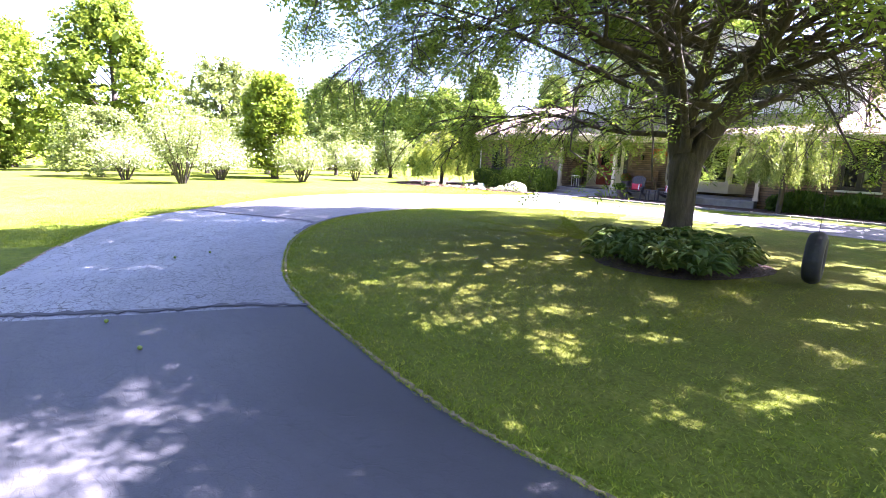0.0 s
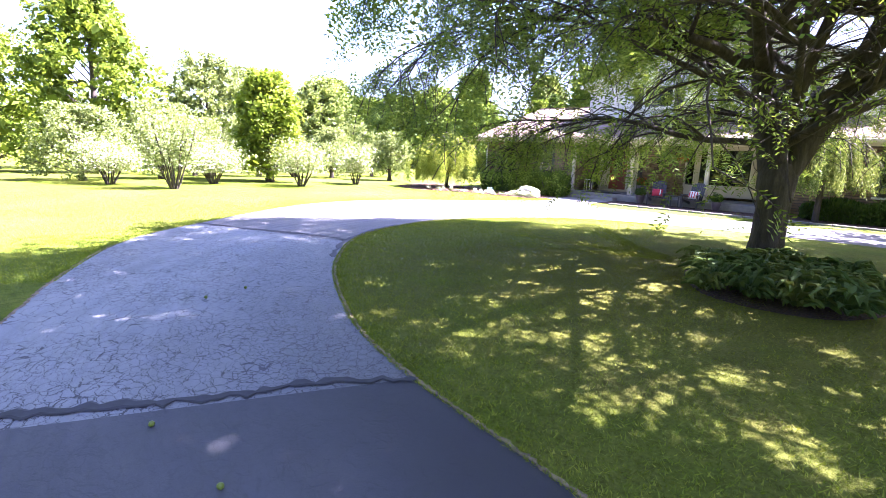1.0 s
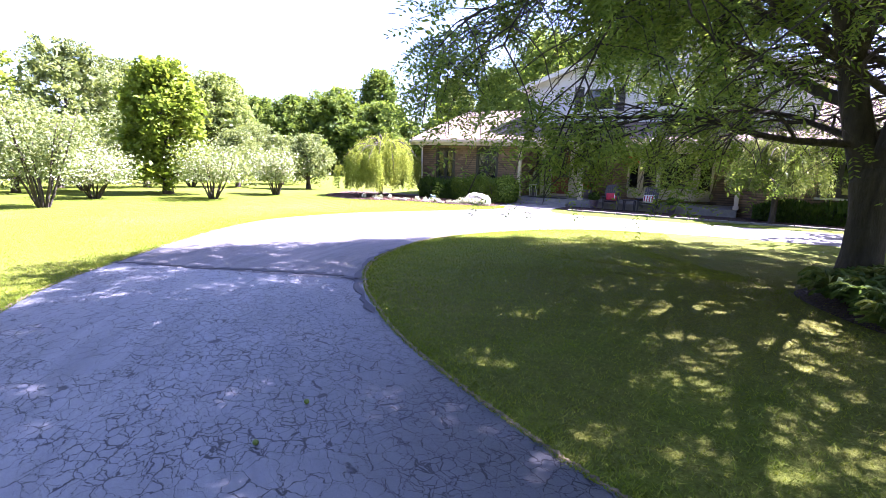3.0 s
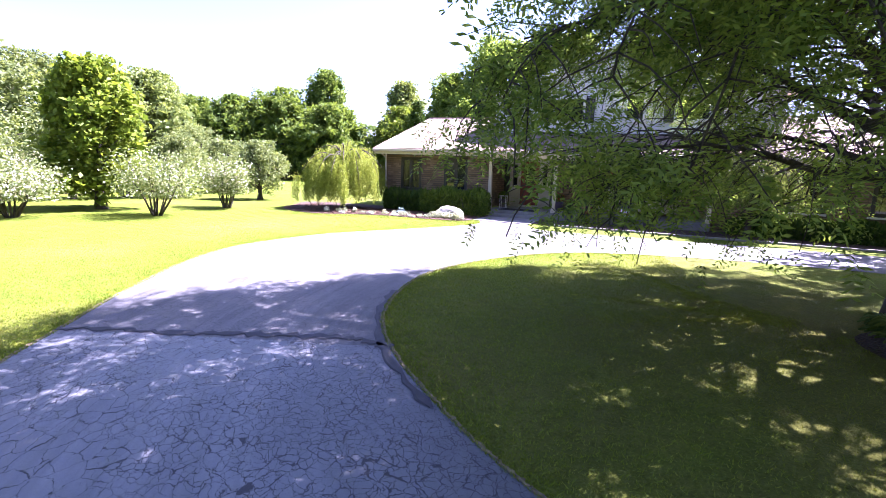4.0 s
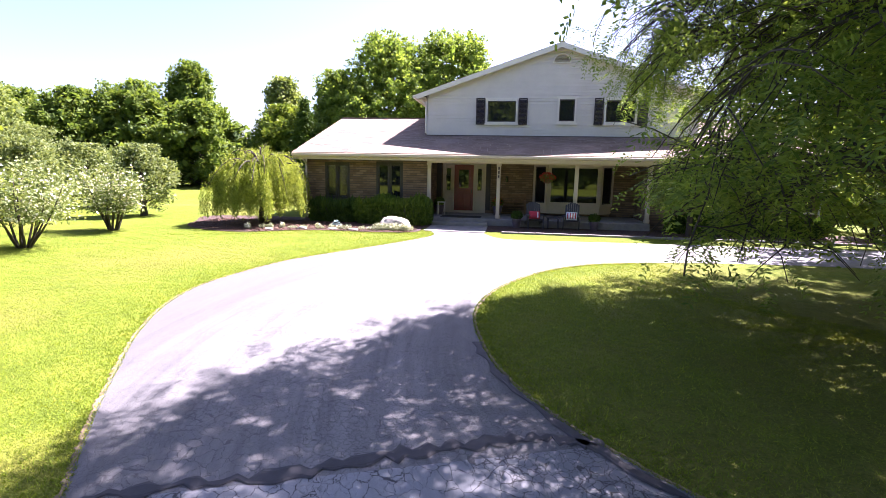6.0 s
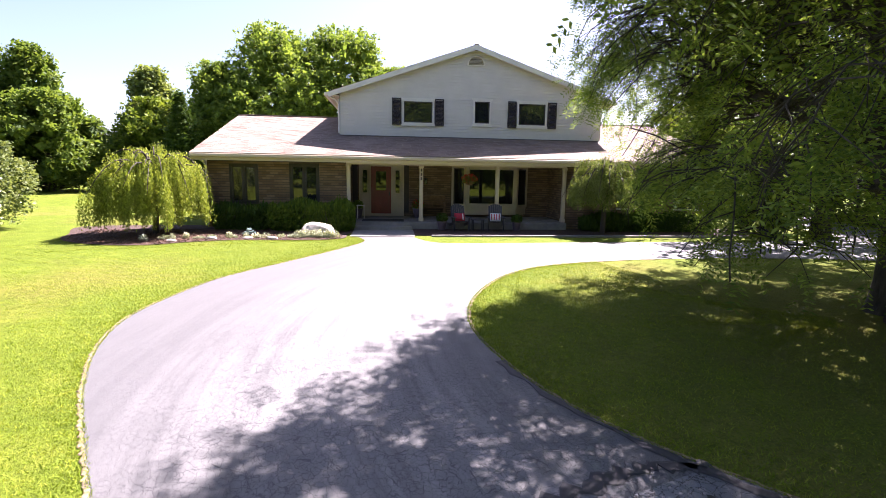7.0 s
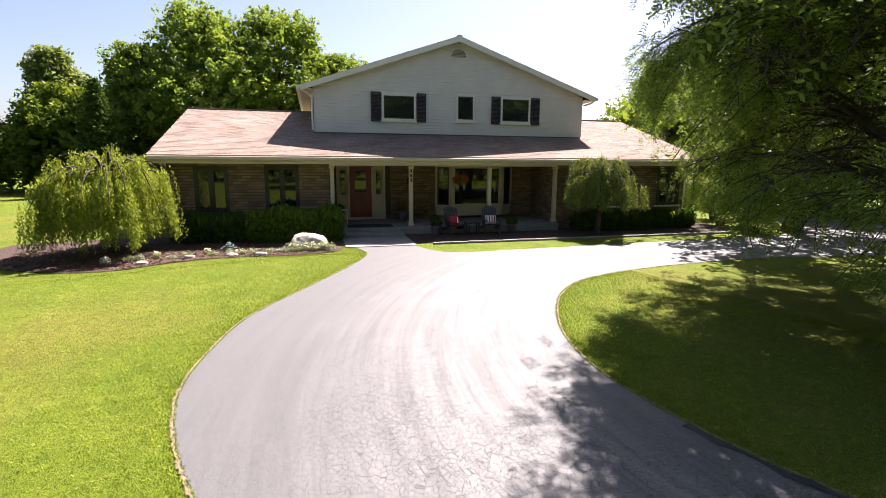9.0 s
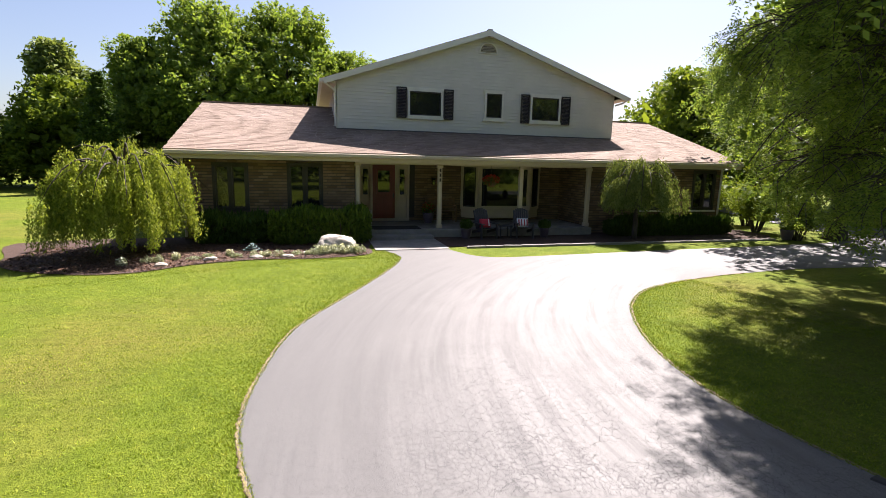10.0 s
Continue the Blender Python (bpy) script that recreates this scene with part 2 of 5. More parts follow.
LEAF_WEEP = m_leaf("weeping_leaf", (0.11, 0.17, 0.02), (0.38, 0.44, 0.075), 0.42)
LEAF_MULBERRY = m_leaf("mulberry_leaf", (0.07, 0.115, 0.02), (0.26, 0.31, 0.1), 0.33)
LEAF_YEW = m_leaf("yew_needle", (0.035, 0.075, 0.01), (0.13, 0.2, 0.024), 0.3)
LEAF_HOSTA = m_leaf("hosta_leaf", (0.05, 0.1, 0.025), (0.15, 0.22, 0.075), 0.35)
BLADE = m_blade()
PETAL = m_leaf("white_blossom", (0.5, 0.52, 0.38), (0.75, 0.76, 0.64), 0.3)


# ---- building helpers ----
def mesh(name, verts, faces, material):
    me = bpy.data.meshes.new(name)
    me.from_pydata([tuple(v) for v in verts], [], [tuple(f) for f in faces])
    me.materials.append(material)
    return me


def quads(name, pts, n, material):
    """A mesh of loose polygons of n corners each from an array of corners, made quickly."""
    pts = np.asarray(pts, np.float32).reshape(-1, 3)
    c = len(pts) // n
    me = bpy.data.meshes.new(name)
    me.vertices.add(len(pts))
    me.vertices.foreach_set("co", pts.ravel())
    me.loops.add(len(pts))
    me.loops.foreach_set("vertex_index", np.arange(len(pts), dtype=np.int32))
    me.polygons.add(c)
    me.polygons.foreach_set("loop_start", np.arange(0, len(pts), n, dtype=np.int32))
    me.update(calc_edges=True)
    me.materials.append(material)
    return me


def thing(name, x, y, z, label, category, group="", turn=0.0, kind=""):
    ob = new(name)
    ob.empty_display_size = 0.2
    ob.matrix_world = pose(x, y, z, 0, 0, turn)
    return tagged(ob, label, category, group, kind)


def part(name, data, parent=None, label="", material=None, at=None):
    """Links a mesh, or a bmesh, as one object under a thing or a part; its place is given in its parent's space."""
    if isinstance(data, bmesh.types.BMesh):
        me = bpy.data.meshes.new(name)
        data.to_mesh(me)
        data.free()
        me.materials.append(material)
        data = me
    ob = new(name, data)
    if parent:
        ob.parent = parent
    if at is not None:
        ob.matrix_basis = at if isinstance(at, Matrix) else Matrix.Translation(at)
    return tagged(ob, label)


def box(x0, x1, y0, y1, z0, z1, bevel=0.0, bm=None):
    own = bm is None
    bm = bm or bmesh.new()
    r = bmesh.ops.create_cube(bm, size=1)
    for v in r["verts"]:
        v.co = Vector(((x0 + x1) / 2 + v.co.x * (x1 - x0), (y0 + y1) / 2 + v.co.y * (y1 - y0), (z0 + z1) / 2 + v.co.z * (z1 - z0)))
    if bevel and own:
        bmesh.ops.bevel(bm, geom=bm.edges[:], offset=bevel, segments=1, affect="EDGES")
    return bm


def prism(poly, z0, z1):
    """A flat-sided body over a polygon in x and y."""
    bm = bmesh.new()
    lo, hi = [bm.verts.new((x, y, z0)) for x, y in poly], [bm.verts.new((x, y, z1)) for x, y in poly]
    bm.faces.new(hi)
    bm.faces.new(lo[::-1])
    for i in range(len(poly)):
        j = (i + 1) % len(poly)
        bm.faces.new((lo[i], lo[j], hi[j], hi[i]))
    bmesh.ops.recalc_face_normals(bm, faces=bm.faces[:])
    return bm


def tubes(name, lines, material, sides=7):
    """Tapered round limbs along lines of (point, radius), in one mesh."""
    vs, fs = [], []
    for line in lines:
        start = len(vs)
        for i, (p, r) in enumerate(line):
            a = line[max(0, i - 1)][0]
            b = line[min(len(line) - 1, i + 1)][0]
            d = (b - a).normalized() if (b - a).length > 1e-6 else Vector((0, 0, 1))
            u = d.orthogonal().normalized()
            if i and abs(u.dot(lastu)) < 0.95:
                u = (lastu - d * lastu.dot(d)).normalized()
            lastu = u
            w = d.cross(u)
            for k in range(sides):
                t = 2 * math.pi * k / sides
                vs.append(p + (u * math.cos(t) + w * math.sin(t)) * r)
            if i:
                o = start + (i - 1) * sides
                for k in range(sides):
                    n = (k + 1) % sides
                    fs.append((o + k, o + n, o + sides + n, o + sides + k))
        fs.append(tuple(start + (len(line) - 1) * sides + k for k in range(sides)))
    me = mesh(name, vs, fs, material)
    me.polygons.foreach_set("use_smooth", [True] * len(me.polygons))
    return me


def curve_line(p, d, length, r0, r1, steps, rng, wander=0.15, sag=0.0, lift=0.0):
    """A wandering limb from p along d, as (point, radius) rows."""
    out, d = [(p.copy(), r0)], d.normalized()
    for i in range(steps):
        t = (i + 1) / steps
        d = (d + Vector((rng.uniform(-1, 1), rng.uniform(-1, 1), rng.uniform(-1, 1))) * wander + Vector((0, 0, lift * (1 - t) - sag * t))).normalized()
        p = p + d * (length / steps)
        out.append((p.copy(), r0 + (r1 - r0) * t))
    return out


def turned(n, rng, tilt=1.0):
    """n random frames as three arrays of axes; tilt near 0 keeps the faces level."""
    up = rng.normal(size=(n, 3)) * tilt + [0, 0, 1]
    up /= np.linalg.norm(up, axis=1, keepdims=True)
    a = rng.normal(size=(n, 3))
    a -= up * (a * up).sum(1, keepdims=True)
    a /= np.linalg.norm(a, axis=1, keepdims=True)
    return a, np.cross(up, a), up


def leaves(name, centres, size, material, rng, tilt=1.0, slim=0.55, fold=0.15):
    """Loose pointed leaves of four corners about the centres."""
    c = np.asarray(centres)
    n = len(c)
    a, b, up = turned(n, rng, tilt)
    s = (size * rng.uniform(0.6, 1.35, n))[:, None]
    pts = np.stack([c - a * s, c + b * s * slim + up * s * fold, c + a * s, c - b * s * slim + up * s * fold], 1)
    return quads(name, pts, 4, material)


def blob_points(n, rng, centre, radii, shell=0.6):
    d = rng.normal(size=(n, 3))
    d /= np.linalg.norm(d, axis=1, keepdims=True)
    r = shell + (1 - shell) * rng.uniform(0, 1, n) ** 0.5
    return np.asarray(centre) + d * r[:, None] * np.asarray(radii)


# ---- ground ----
def relief(x, y):
    """Very gentle swells of the lawn; the drive and the house stand level."""
    far = min(1.0, max(0.0, (math.hypot(x + 8, y - 14) - 22) / 25))
    return far * (0.35 * math.sin(x * 0.05 + 1) * math.cos(y * 0.06) - 0.25)


def smooth(pts, n=8, closed=False):
    """A smooth line through a few corners."""
    out, m = [], len(pts)
    for i in range(m if closed else m - 1):
        q = [Vector(pts[(i + k) % m] if closed else pts[min(m - 1, max(0, i + k))]) for k in (-1, 0, 1, 2)]
        for s in range(n):
            t = s / n
            out.append(0.5 * (2 * q[1] + (q[2] - q[0]) * t + (2 * q[0] - 5 * q[1] + 4 * q[2] - q[3]) * t * t + (3 * q[1] - q[0] - 3 * q[2] + q[3]) * t**3))
    if not closed:
        out.append(Vector(pts[-1]))
    return out


def build_ground():
    xs = sorted({-1500, -700, -350, -200, 1500, 700, 350, 200, *range(-130, 90, 5)})
    ys = sorted({-1500, -700, -300, 1500, 700, 400, 250, *range(-60, 150, 5)})
    vs = [(x, y, relief(x, y)) for y in ys for x in xs]
    w = len(xs)
    fs = [(j * w + i, j * w + i + 1, (j + 1) * w + i + 1, (j + 1) * w + i) for j in range(len(ys) - 1) for i in range(w - 1)]
    g = part("ground", mesh("ground", vs, fs, LAWN))
    return tagged(g, "mown green lawn with dry yellowish patches", "lawn", kind="structure")


build_ground()

# The drive: an outer edge and the edge of the round island, walked from the start towards the house.
ISLAND = [(11, 6.0), (7, 5.1), (3, 4.7), (-0.5, 4.6), (-1.9, 4.62), (-3.0, 4.62), (-4.4, 4.88), (-5.4, 5.08), (-6.5, 5.42), (-7.5, 5.92), (-8.7, 6.65), (-9.6, 7.38), (-10.4, 8.15), (-11.05, 9.0), (-11.5, 9.95), (-11.78, 11.1), (-11.87, 12.2), (-11.65, 13.45), (-11.1, 14.75), (-10.35, 15.9), (-9.2, 16.85), (-7.3, 17.5), (-5.2, 17.85), (-2.8, 17.95), (1, 17.5), (6, 16.2), (10, 13.5), (12, 10.5), (12.3, 8)]
OUTER = [(14, -0.4), (8, -0.8), (2, -0.6), (-2.5, 0.2), (-5.5, 1.3), (-7.2, 2.15), (-8.67, 2.95), (-10.3, 3.65), (-11.86, 4.45), (-12.8, 5.1), (-13.6, 5.9), (-14.3, 6.9), (-15.0, 7.9), (-15.7, 9.0), (-16.4, 10.2), (-16.95, 11.5), (-17.2, 12.8), (-17.05, 14.3), (-16.7, 15.7), (-15.75, 17.5), (-14.75, 19.4), (-14.2, 20.7), (-14.1, 21.5), (-14.5, 22.6)]
HOUSE_SIDE = [(-12.35, 22.9), (-12.25, 21.95), (-11.45, 20.85), (-9.0, 20.9), (-5.5, 21.15), (-2.6, 21.3), (0.4, 21.5), (3.2, 22.0), (5.0, 23.4), (5.8, 26), (7.3, 30), (10, 37)]
FAR_SIDE = [(13, 35), (11, 30), (10, 25.2), (11, 21.7), (15, 17), (18, 11), (17, 4.5), (14, -0.4)]


def sheet(name, poly, z, material, label, category="driveway"):
    """A flat surface over an outline, filled with triangles."""
    bm = bmesh.new()
    vs = [bm.verts.new((p[0], p[1], z)) for p in poly]
    es = [bm.edges.new((vs[i], vs[(i + 1) % len(vs)])) for i in range(len(vs))]
    bmesh.ops.triangle_fill(bm, edges=es, use_beauty=True)
    for f in bm.faces:
        if f.normal.z < 0:
            f.normal_flip()
    return tagged(part(name, bm, material=material), label, category, kind="structure")


def band(name, line, width, z, material, label, category, rng):
    """A narrow uneven band laid along a line."""
    vs, fs = [], []
    for i, p in enumerate(line):
        d = (line[min(i + 1, len(line) - 1)] - line[max(i - 1, 0)]).normalized()
        n = Vector((-d.y, d.x))
        w = width * (0.35 + 1.2 * rng.random())
        s = (rng.random() - 0.5) * width * 0.7
        for k, h in ((-0.5, 0), (-0.3, 1), (0.3, 1), (0.5, 0)):
            q = p + n * (k * w + s)
            vs.append((q.x, q.y, z + h * 0.006))
        if i:
            o = 4 * (i - 1)
            fs += [(o + k, o + k + 1, o + 5 + k, o + 4 + k) for k in range(3)]
    fs = [f[::-1] for f in fs]
    return tagged(part(name, mesh(name, vs, fs, material)), label, category, kind="structure")


isl, outer = smooth(ISLAND, 6, True), smooth(OUTER, 6)
hs, fs_ = smooth(HOUSE_SIDE, 6), smooth(FAR_SIDE, 6)


def near(line, x, y):
    return min(range(len(line)), key=lambda i: (line[i] - Vector((x, y))).length)


def build_drive():
    rng = random.Random(4)
    a0, a1, a2 = near(isl, -0.5, 4.6), near(isl, -5.45, 5.1), near(isl, -10.55, 8.35)
    a3 = near(isl, -2.8, 17.95)
    o0, o1, o2 = near(outer, 2, -0.6), near(outer, -7.05, 2.1), near(outer, -14.3, 6.9)
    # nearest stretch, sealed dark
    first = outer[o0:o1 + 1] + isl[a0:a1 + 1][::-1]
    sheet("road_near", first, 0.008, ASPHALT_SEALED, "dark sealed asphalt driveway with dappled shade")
    second = outer[o1:o2 + 1] + isl[a1:a2 + 1][::-1]
    sheet("road_middle", second, 0.008, ASPHALT_WORN, "worn grey asphalt driveway with a net of cracks")
    third = outer[o2:] + hs[:near(hs, 0.4, 21.5) + 1] + isl[a2:a3 + 1][::-1]
    sheet("road_front", third, 0.008, ASPHALT_GREY, "faded pale asphalt driveway before the house")
    back = isl[a3:] + isl[:a0 + 1]
    fourth = hs[near(hs, 0.4, 21.5):] + fs_ + [p for p in outer[:o0 + 1]] + back[::-1]
    sheet("road_far", fourth, 0.008, ASPHALT_GREY, "grey asphalt driveway circling behind the island")
    seam = smooth([tuple(outer[o1]), (-6.75, 2.79), (-6.37, 3.44), (-6.08, 3.94), (-5.84, 4.47), tuple(isl[a1])], 10)
    band("seam", seam, 0.1, 0.013, TAR, "black tar joint across the driveway", "tar seam", rng)
    seam = smooth([tuple(outer[o2]), (-13.69, 7.2), (-12.86, 7.5), (-12.15, 7.88), (-11.5, 8.17), (-11.0, 8.32), tuple(isl[a2])], 10)
    band("seam", seam, 0.13, 0.013, TAR, "black tar joint across the driveway", "tar seam", rng)
    edge = [p + (Vector((-14, 0)) - p).normalized() * 0.12 for p in isl[near(isl, -9.4, 7.2):near(isl, -11.75, 11.0)]]
    for line in (outer[near(outer, -8.67, 2.95):near(outer, -14.2, 20.7)], isl[near(isl, 0.5, 4.6):near(isl, -5.2, 17.85)]):
        fine = [a.lerp(b, k / 8) for a, b in zip(line, line[1:]) for k in range(8)]
        band("trim", fine, 0.035, 0.008, STRAW, "dry straw-coloured earth along the drive's edge", "lawn edge", rng)
    band("seam", edge, 0.1, 0.013, TAR, "black patched tar edge along the island", "tar seam", rng)


build_drive()
BED_LEFT = [(-24.3, 25.3), (-24.0, 22.5), (-23.2, 21.0), (-21.6, 20.2), (-20.4, 20.2), (-19.3, 20.95), (-17.9, 21.4), (-16.2, 21.35), (-14.85, 21.8), (-14.75, 23.0), (-14.8, 25.3)]
BED_RIGHT = [(-12.3, 22.75), (-11.0, 22.5), (-7.4, 22.55), (-4.7, 22.6), (-1.6, 22.5), (0.6, 22.6), (1.6, 23.6), (1.8, 25.3), (-12.3, 25.3)]
sheet("soil_bed", smooth(BED_LEFT, 5, True), 0.02, MULCH, "brown bark mulch bed before the house", "garden bed")
sheet("soil_bed", BED_RIGHT, 0.02, MULCH, "dark bark mulch bed along the porch", "garden bed")
sheet("walkway", [(-14.6, 22.3), (-12.3, 22.3), (-12.3, 24.3), (-14.6, 24.3)], 0.03, CONCRETE, "grey concrete walk leading to the porch steps", "walkway")

# ---- the house ----
WALL_Y, BACK_Y, PORCH, EAVE_Y, RIDGE_Y, EAVE_Z, SLOPE = 25.2, 27.5, 0.3, 24.5, 30.9, 2.9, 0.318
WALL_TOP, CEILING = 2.74, 2.66
WEST, EAST, WING_W, WING_E = -20.4, 0.45, -14.95, -5.9
UP_W, UP_E, UP_APEX, UP_EAVE = -15.43, -3.52, 7.84, 5.64
HX, HY = -9.6, 27.0
house = thing("house", HX, HY, 0, "two-storey house of tan brick and white siding with brown shingles", "house")


def hp(name, data, material=None, label="", parent=None):
    """A part of the house, given in the world's coordinates."""
    return part(name, data, parent or house, label, material, None if parent else (-HX, -HY, 0))


def free_spans(a, b, cuts):
    spans = [(a, b)]
    for c0, c1 in cuts:
        spans = [s for x0, x1 in spans for s in ((x0, min(x1, c0)), (max(x0, c1), x1)) if s[1] - s[0] > 0.02]
    return spans


def wall_slab(a, b, z0, z1, y0, y1, holes, bm=None):
    """A wall along x with openings (x0, x1, z0, z1) right through it."""
    bm = bm or bmesh.new()
    levels = sorted({z0, z1, *[v for h in holes for v in h[2:] if z0 < v < z1]})
    for lo, hi in zip(levels, levels[1:]):
        cuts = [(h[0], h[1]) for h in holes if h[2] < hi - 1e-4 and h[3] > lo + 1e-4]
        for x0, x1 in free_spans(a, b, cuts):
            box(x0, x1, y0, y1, lo, hi, bm=bm)
    return bm


def bricks(origin, along, out, length, z0, z1, holes, rng):
    """Courses of long bricks with raked joints, as loose bodies on a wall face."""
    vs, fs = [], []
    o, u, n = Vector(origin), Vector(along), Vector(out)
    row, pitch, blen = 0, 0.1, 0.305
    z = z0
    while z + 0.05 < z1:
        h = min(pitch - 0.026, z1 - z)
        cuts = [(c[0], c[1]) for c in holes if c[2] < z + h and c[3] > z]
        for s0, s1 in free_spans(0, length, cuts):
            x = s0 - (blen * 0.5 if row % 2 else 0)
            while x < s1:
                a, b = max(x, s0), min(x + blen - 0.012, s1)
                if b - a > 0.03:
                    d = 0.012 + rng.random() * 0.016
                    k = len(vs)
                    for e, zz, q in ((a, z, 0), (b, z, 0), (b, z + h, 0), (a, z + h, 0), (a, z, d), (b, z, d), (b, z + h, d), (a, z + h, d)):
                        vs.append(o + u * e + n * q + Vector((0, 0, zz)))
                    fs += [tuple(k + i for i in f) for f in ((4, 5, 6, 7), (0, 1, 5, 4), (2, 3, 7, 6), (1, 2, 6, 5), (3, 0, 4, 7))]
                x += blen
        z += pitch
        row += 1
    return mesh("bricks", vs, fs, BRICK)


WIN_W = [(-19.5, -18.4, 0.95, 2.5), (-17.2, -16.03, 0.95, 2.54)]
WIN_E = [(-3.5, -2.3, 0.92, 2.56), (-1.0, 0.15, 0.92, 2.56)]
UP_WIN = [(-12.7, -11.28, 4.4, 5.46), (-9.52, -8.7, 4.44, 5.54), (-7.5, -6.12, 4.42, 5.5)]
DOOR = (-14.62, -12.6, PORCH, 2.62)
BAY = (-10.4, -6.9, 0.78, 2.6)


def build_walls():
    rng = random.Random(7)
    for a, b, y, holes in ((WEST, WING_W, WALL_Y, WIN_W), (WING_E, EAST, WALL_Y, WIN_E), (WING_W, WING_E, BACK_Y, [DOOR, BAY])):
        w = hp("wall", wall_slab(a, b, 0, WALL_TOP, y, y + 0.22, holes), MORTAR, "tan brick wall laid in long thin courses")
        tagged(hp("bricks", bricks((a, y, 0), (1, 0, 0), (0, -1, 0), b - a, 0.02, CEILING, [(h[0] - a, h[1] - a, h[2], h[3]) for h in holes], rng), parent=w), kind="stuff")
    for x, out in ((WING_W, 1), (WING_E, -1)):
        x0 = x - 0.22 if out > 0 else x
        w = hp("wall", box(x0, x0 + 0.22, WALL_Y + 0.22, BACK_Y, 0, WALL_TOP), MORTAR, "tan brick return wall of the porch")
        tagged(hp("bricks", bricks((x, WALL_Y, 0), (0, 1, 0), (out, 0, 0), BACK_Y - WALL_Y, 0.02, CEILING, [], rng), parent=w), kind="stuff")
    for x, out in ((WEST, -1), (EAST, 1)):
        x0 = x if out < 0 else x - 0.22
        bm = bmesh.new()
        pts = [(WALL_Y + 0.22, 0), (35.7, 0), (35.7, WALL_TOP), (RIDGE_Y, WALL_TOP - 0.06 + SLOPE * (RIDGE_Y - EAVE_Y)), (WALL_Y + 0.22, WALL_TOP + 0.2)]
        lo, hi = [bm.verts.new((x0, y, z)) for y, z in pts], [bm.verts.new((x0 + 0.22, y, z)) for y, z in pts]
        bm.faces.new(lo), bm.faces.new(hi[::-1])
        for i in range(5):
            bm.faces.new((lo[i], lo[(i + 1) % 5], hi[(i + 1) % 5], hi[i]))
        bmesh.ops.recalc_face_normals(bm, faces=bm.faces[:])
        w = hp("wall", bm, MORTAR, "tan brick gable wall")
        tagged(hp("bricks", bricks((x, WALL_Y, 0), (0, 1, 0), (out, 0, 0), 10, 0.02, CEILING, [], rng), parent=w), kind="stuff")
    hp("wall", box(WEST, EAST, 35.7, 35.92, 0, WALL_TOP), MORTAR, "tan brick back wall")


def lap_boards(a, b, z0, ztop, y, rng):
    """Lapped siding boards across the gable front, each one an object."""
    mid, step = (UP_W + UP_E) / 2, 0.127
    front = hp("wall", prism([(a, -z0), (b, -z0), (b, -UP_APEX + 0.12 + 0.343 * (b - mid)), (mid, -UP_APEX + 0.12), (a, -UP_APEX + 0.12 + 0.343 * (b - mid))], -0.2, 0), SIDING, "white vinyl siding gable wall")
    for v in front.data.vertices:
        v.co = Vector((v.co.x, y - v.co.z + 0.0, -v.co.y))
    bm = bmesh.new()
    bm.from_mesh(front.data)
    bmesh.ops.recalc_face_normals(bm, faces=bm.faces[:])
    bm.to_mesh(front.data)
    bm.free()
    holes = UP_WIN
    z = z0
    while z < ztop - 0.1:
        half = min((b - a) / 2, (UP_APEX - 0.13 - z - step) / 0.343 + 0.12)
        cuts = [(h[0], h[1]) for h in holes if h[2] < z + step and h[3] > z]
        for x0, x1 in free_spans(mid - half + 0.02, mid + half - 0.02, cuts):
            x0 += 0.004 * rng.random()
            vs = [(x0, y, z), (x1, y, z), (x1, y - 0.026, z + 0.004), (x0, y - 0.026, z + 0.004), (x0, y, z + step + 0.01), (x1, y, z + step + 0.01), (x1, y - 0.006, z + step), (x0, y - 0.006, z + step)]
            fs = [(0, 1, 2, 3), (3, 2, 6, 7), (7, 6, 5, 4), (0, 3, 7, 4), (1, 5, 6, 2)]
            hp("siding_board", mesh("siding_board", vs, fs, SIDING), parent=front)
        z += step


def side_boards(x, out, y0, y1):
    w = hp("wall", box(min(x, x - out * 0.15), max(x, x - out * 0.15), y0, y1, 3.3, UP_EAVE + 0.15), SIDING, "white vinyl siding side wall")
    z = 3.4
    while z < UP_EAVE + 0.05:
        vs = [(x, y0, z), (x, y1, z), (x + out * 0.026, y1, z), (x + out * 0.026, y0, z), (x, y0, z + 0.13), (x, y1, z + 0.13), (x + out * 0.006, y1, z + 0.127), (x + out * 0.006, y0, z + 0.127)]
        hp("siding_board", mesh("siding_board", vs, [(0, 3, 2, 1), (3, 7, 6, 2), (7, 4, 5, 6), (0, 4, 7, 3), (1, 2, 6, 5)], SIDING), parent=w)
        z += 0.127


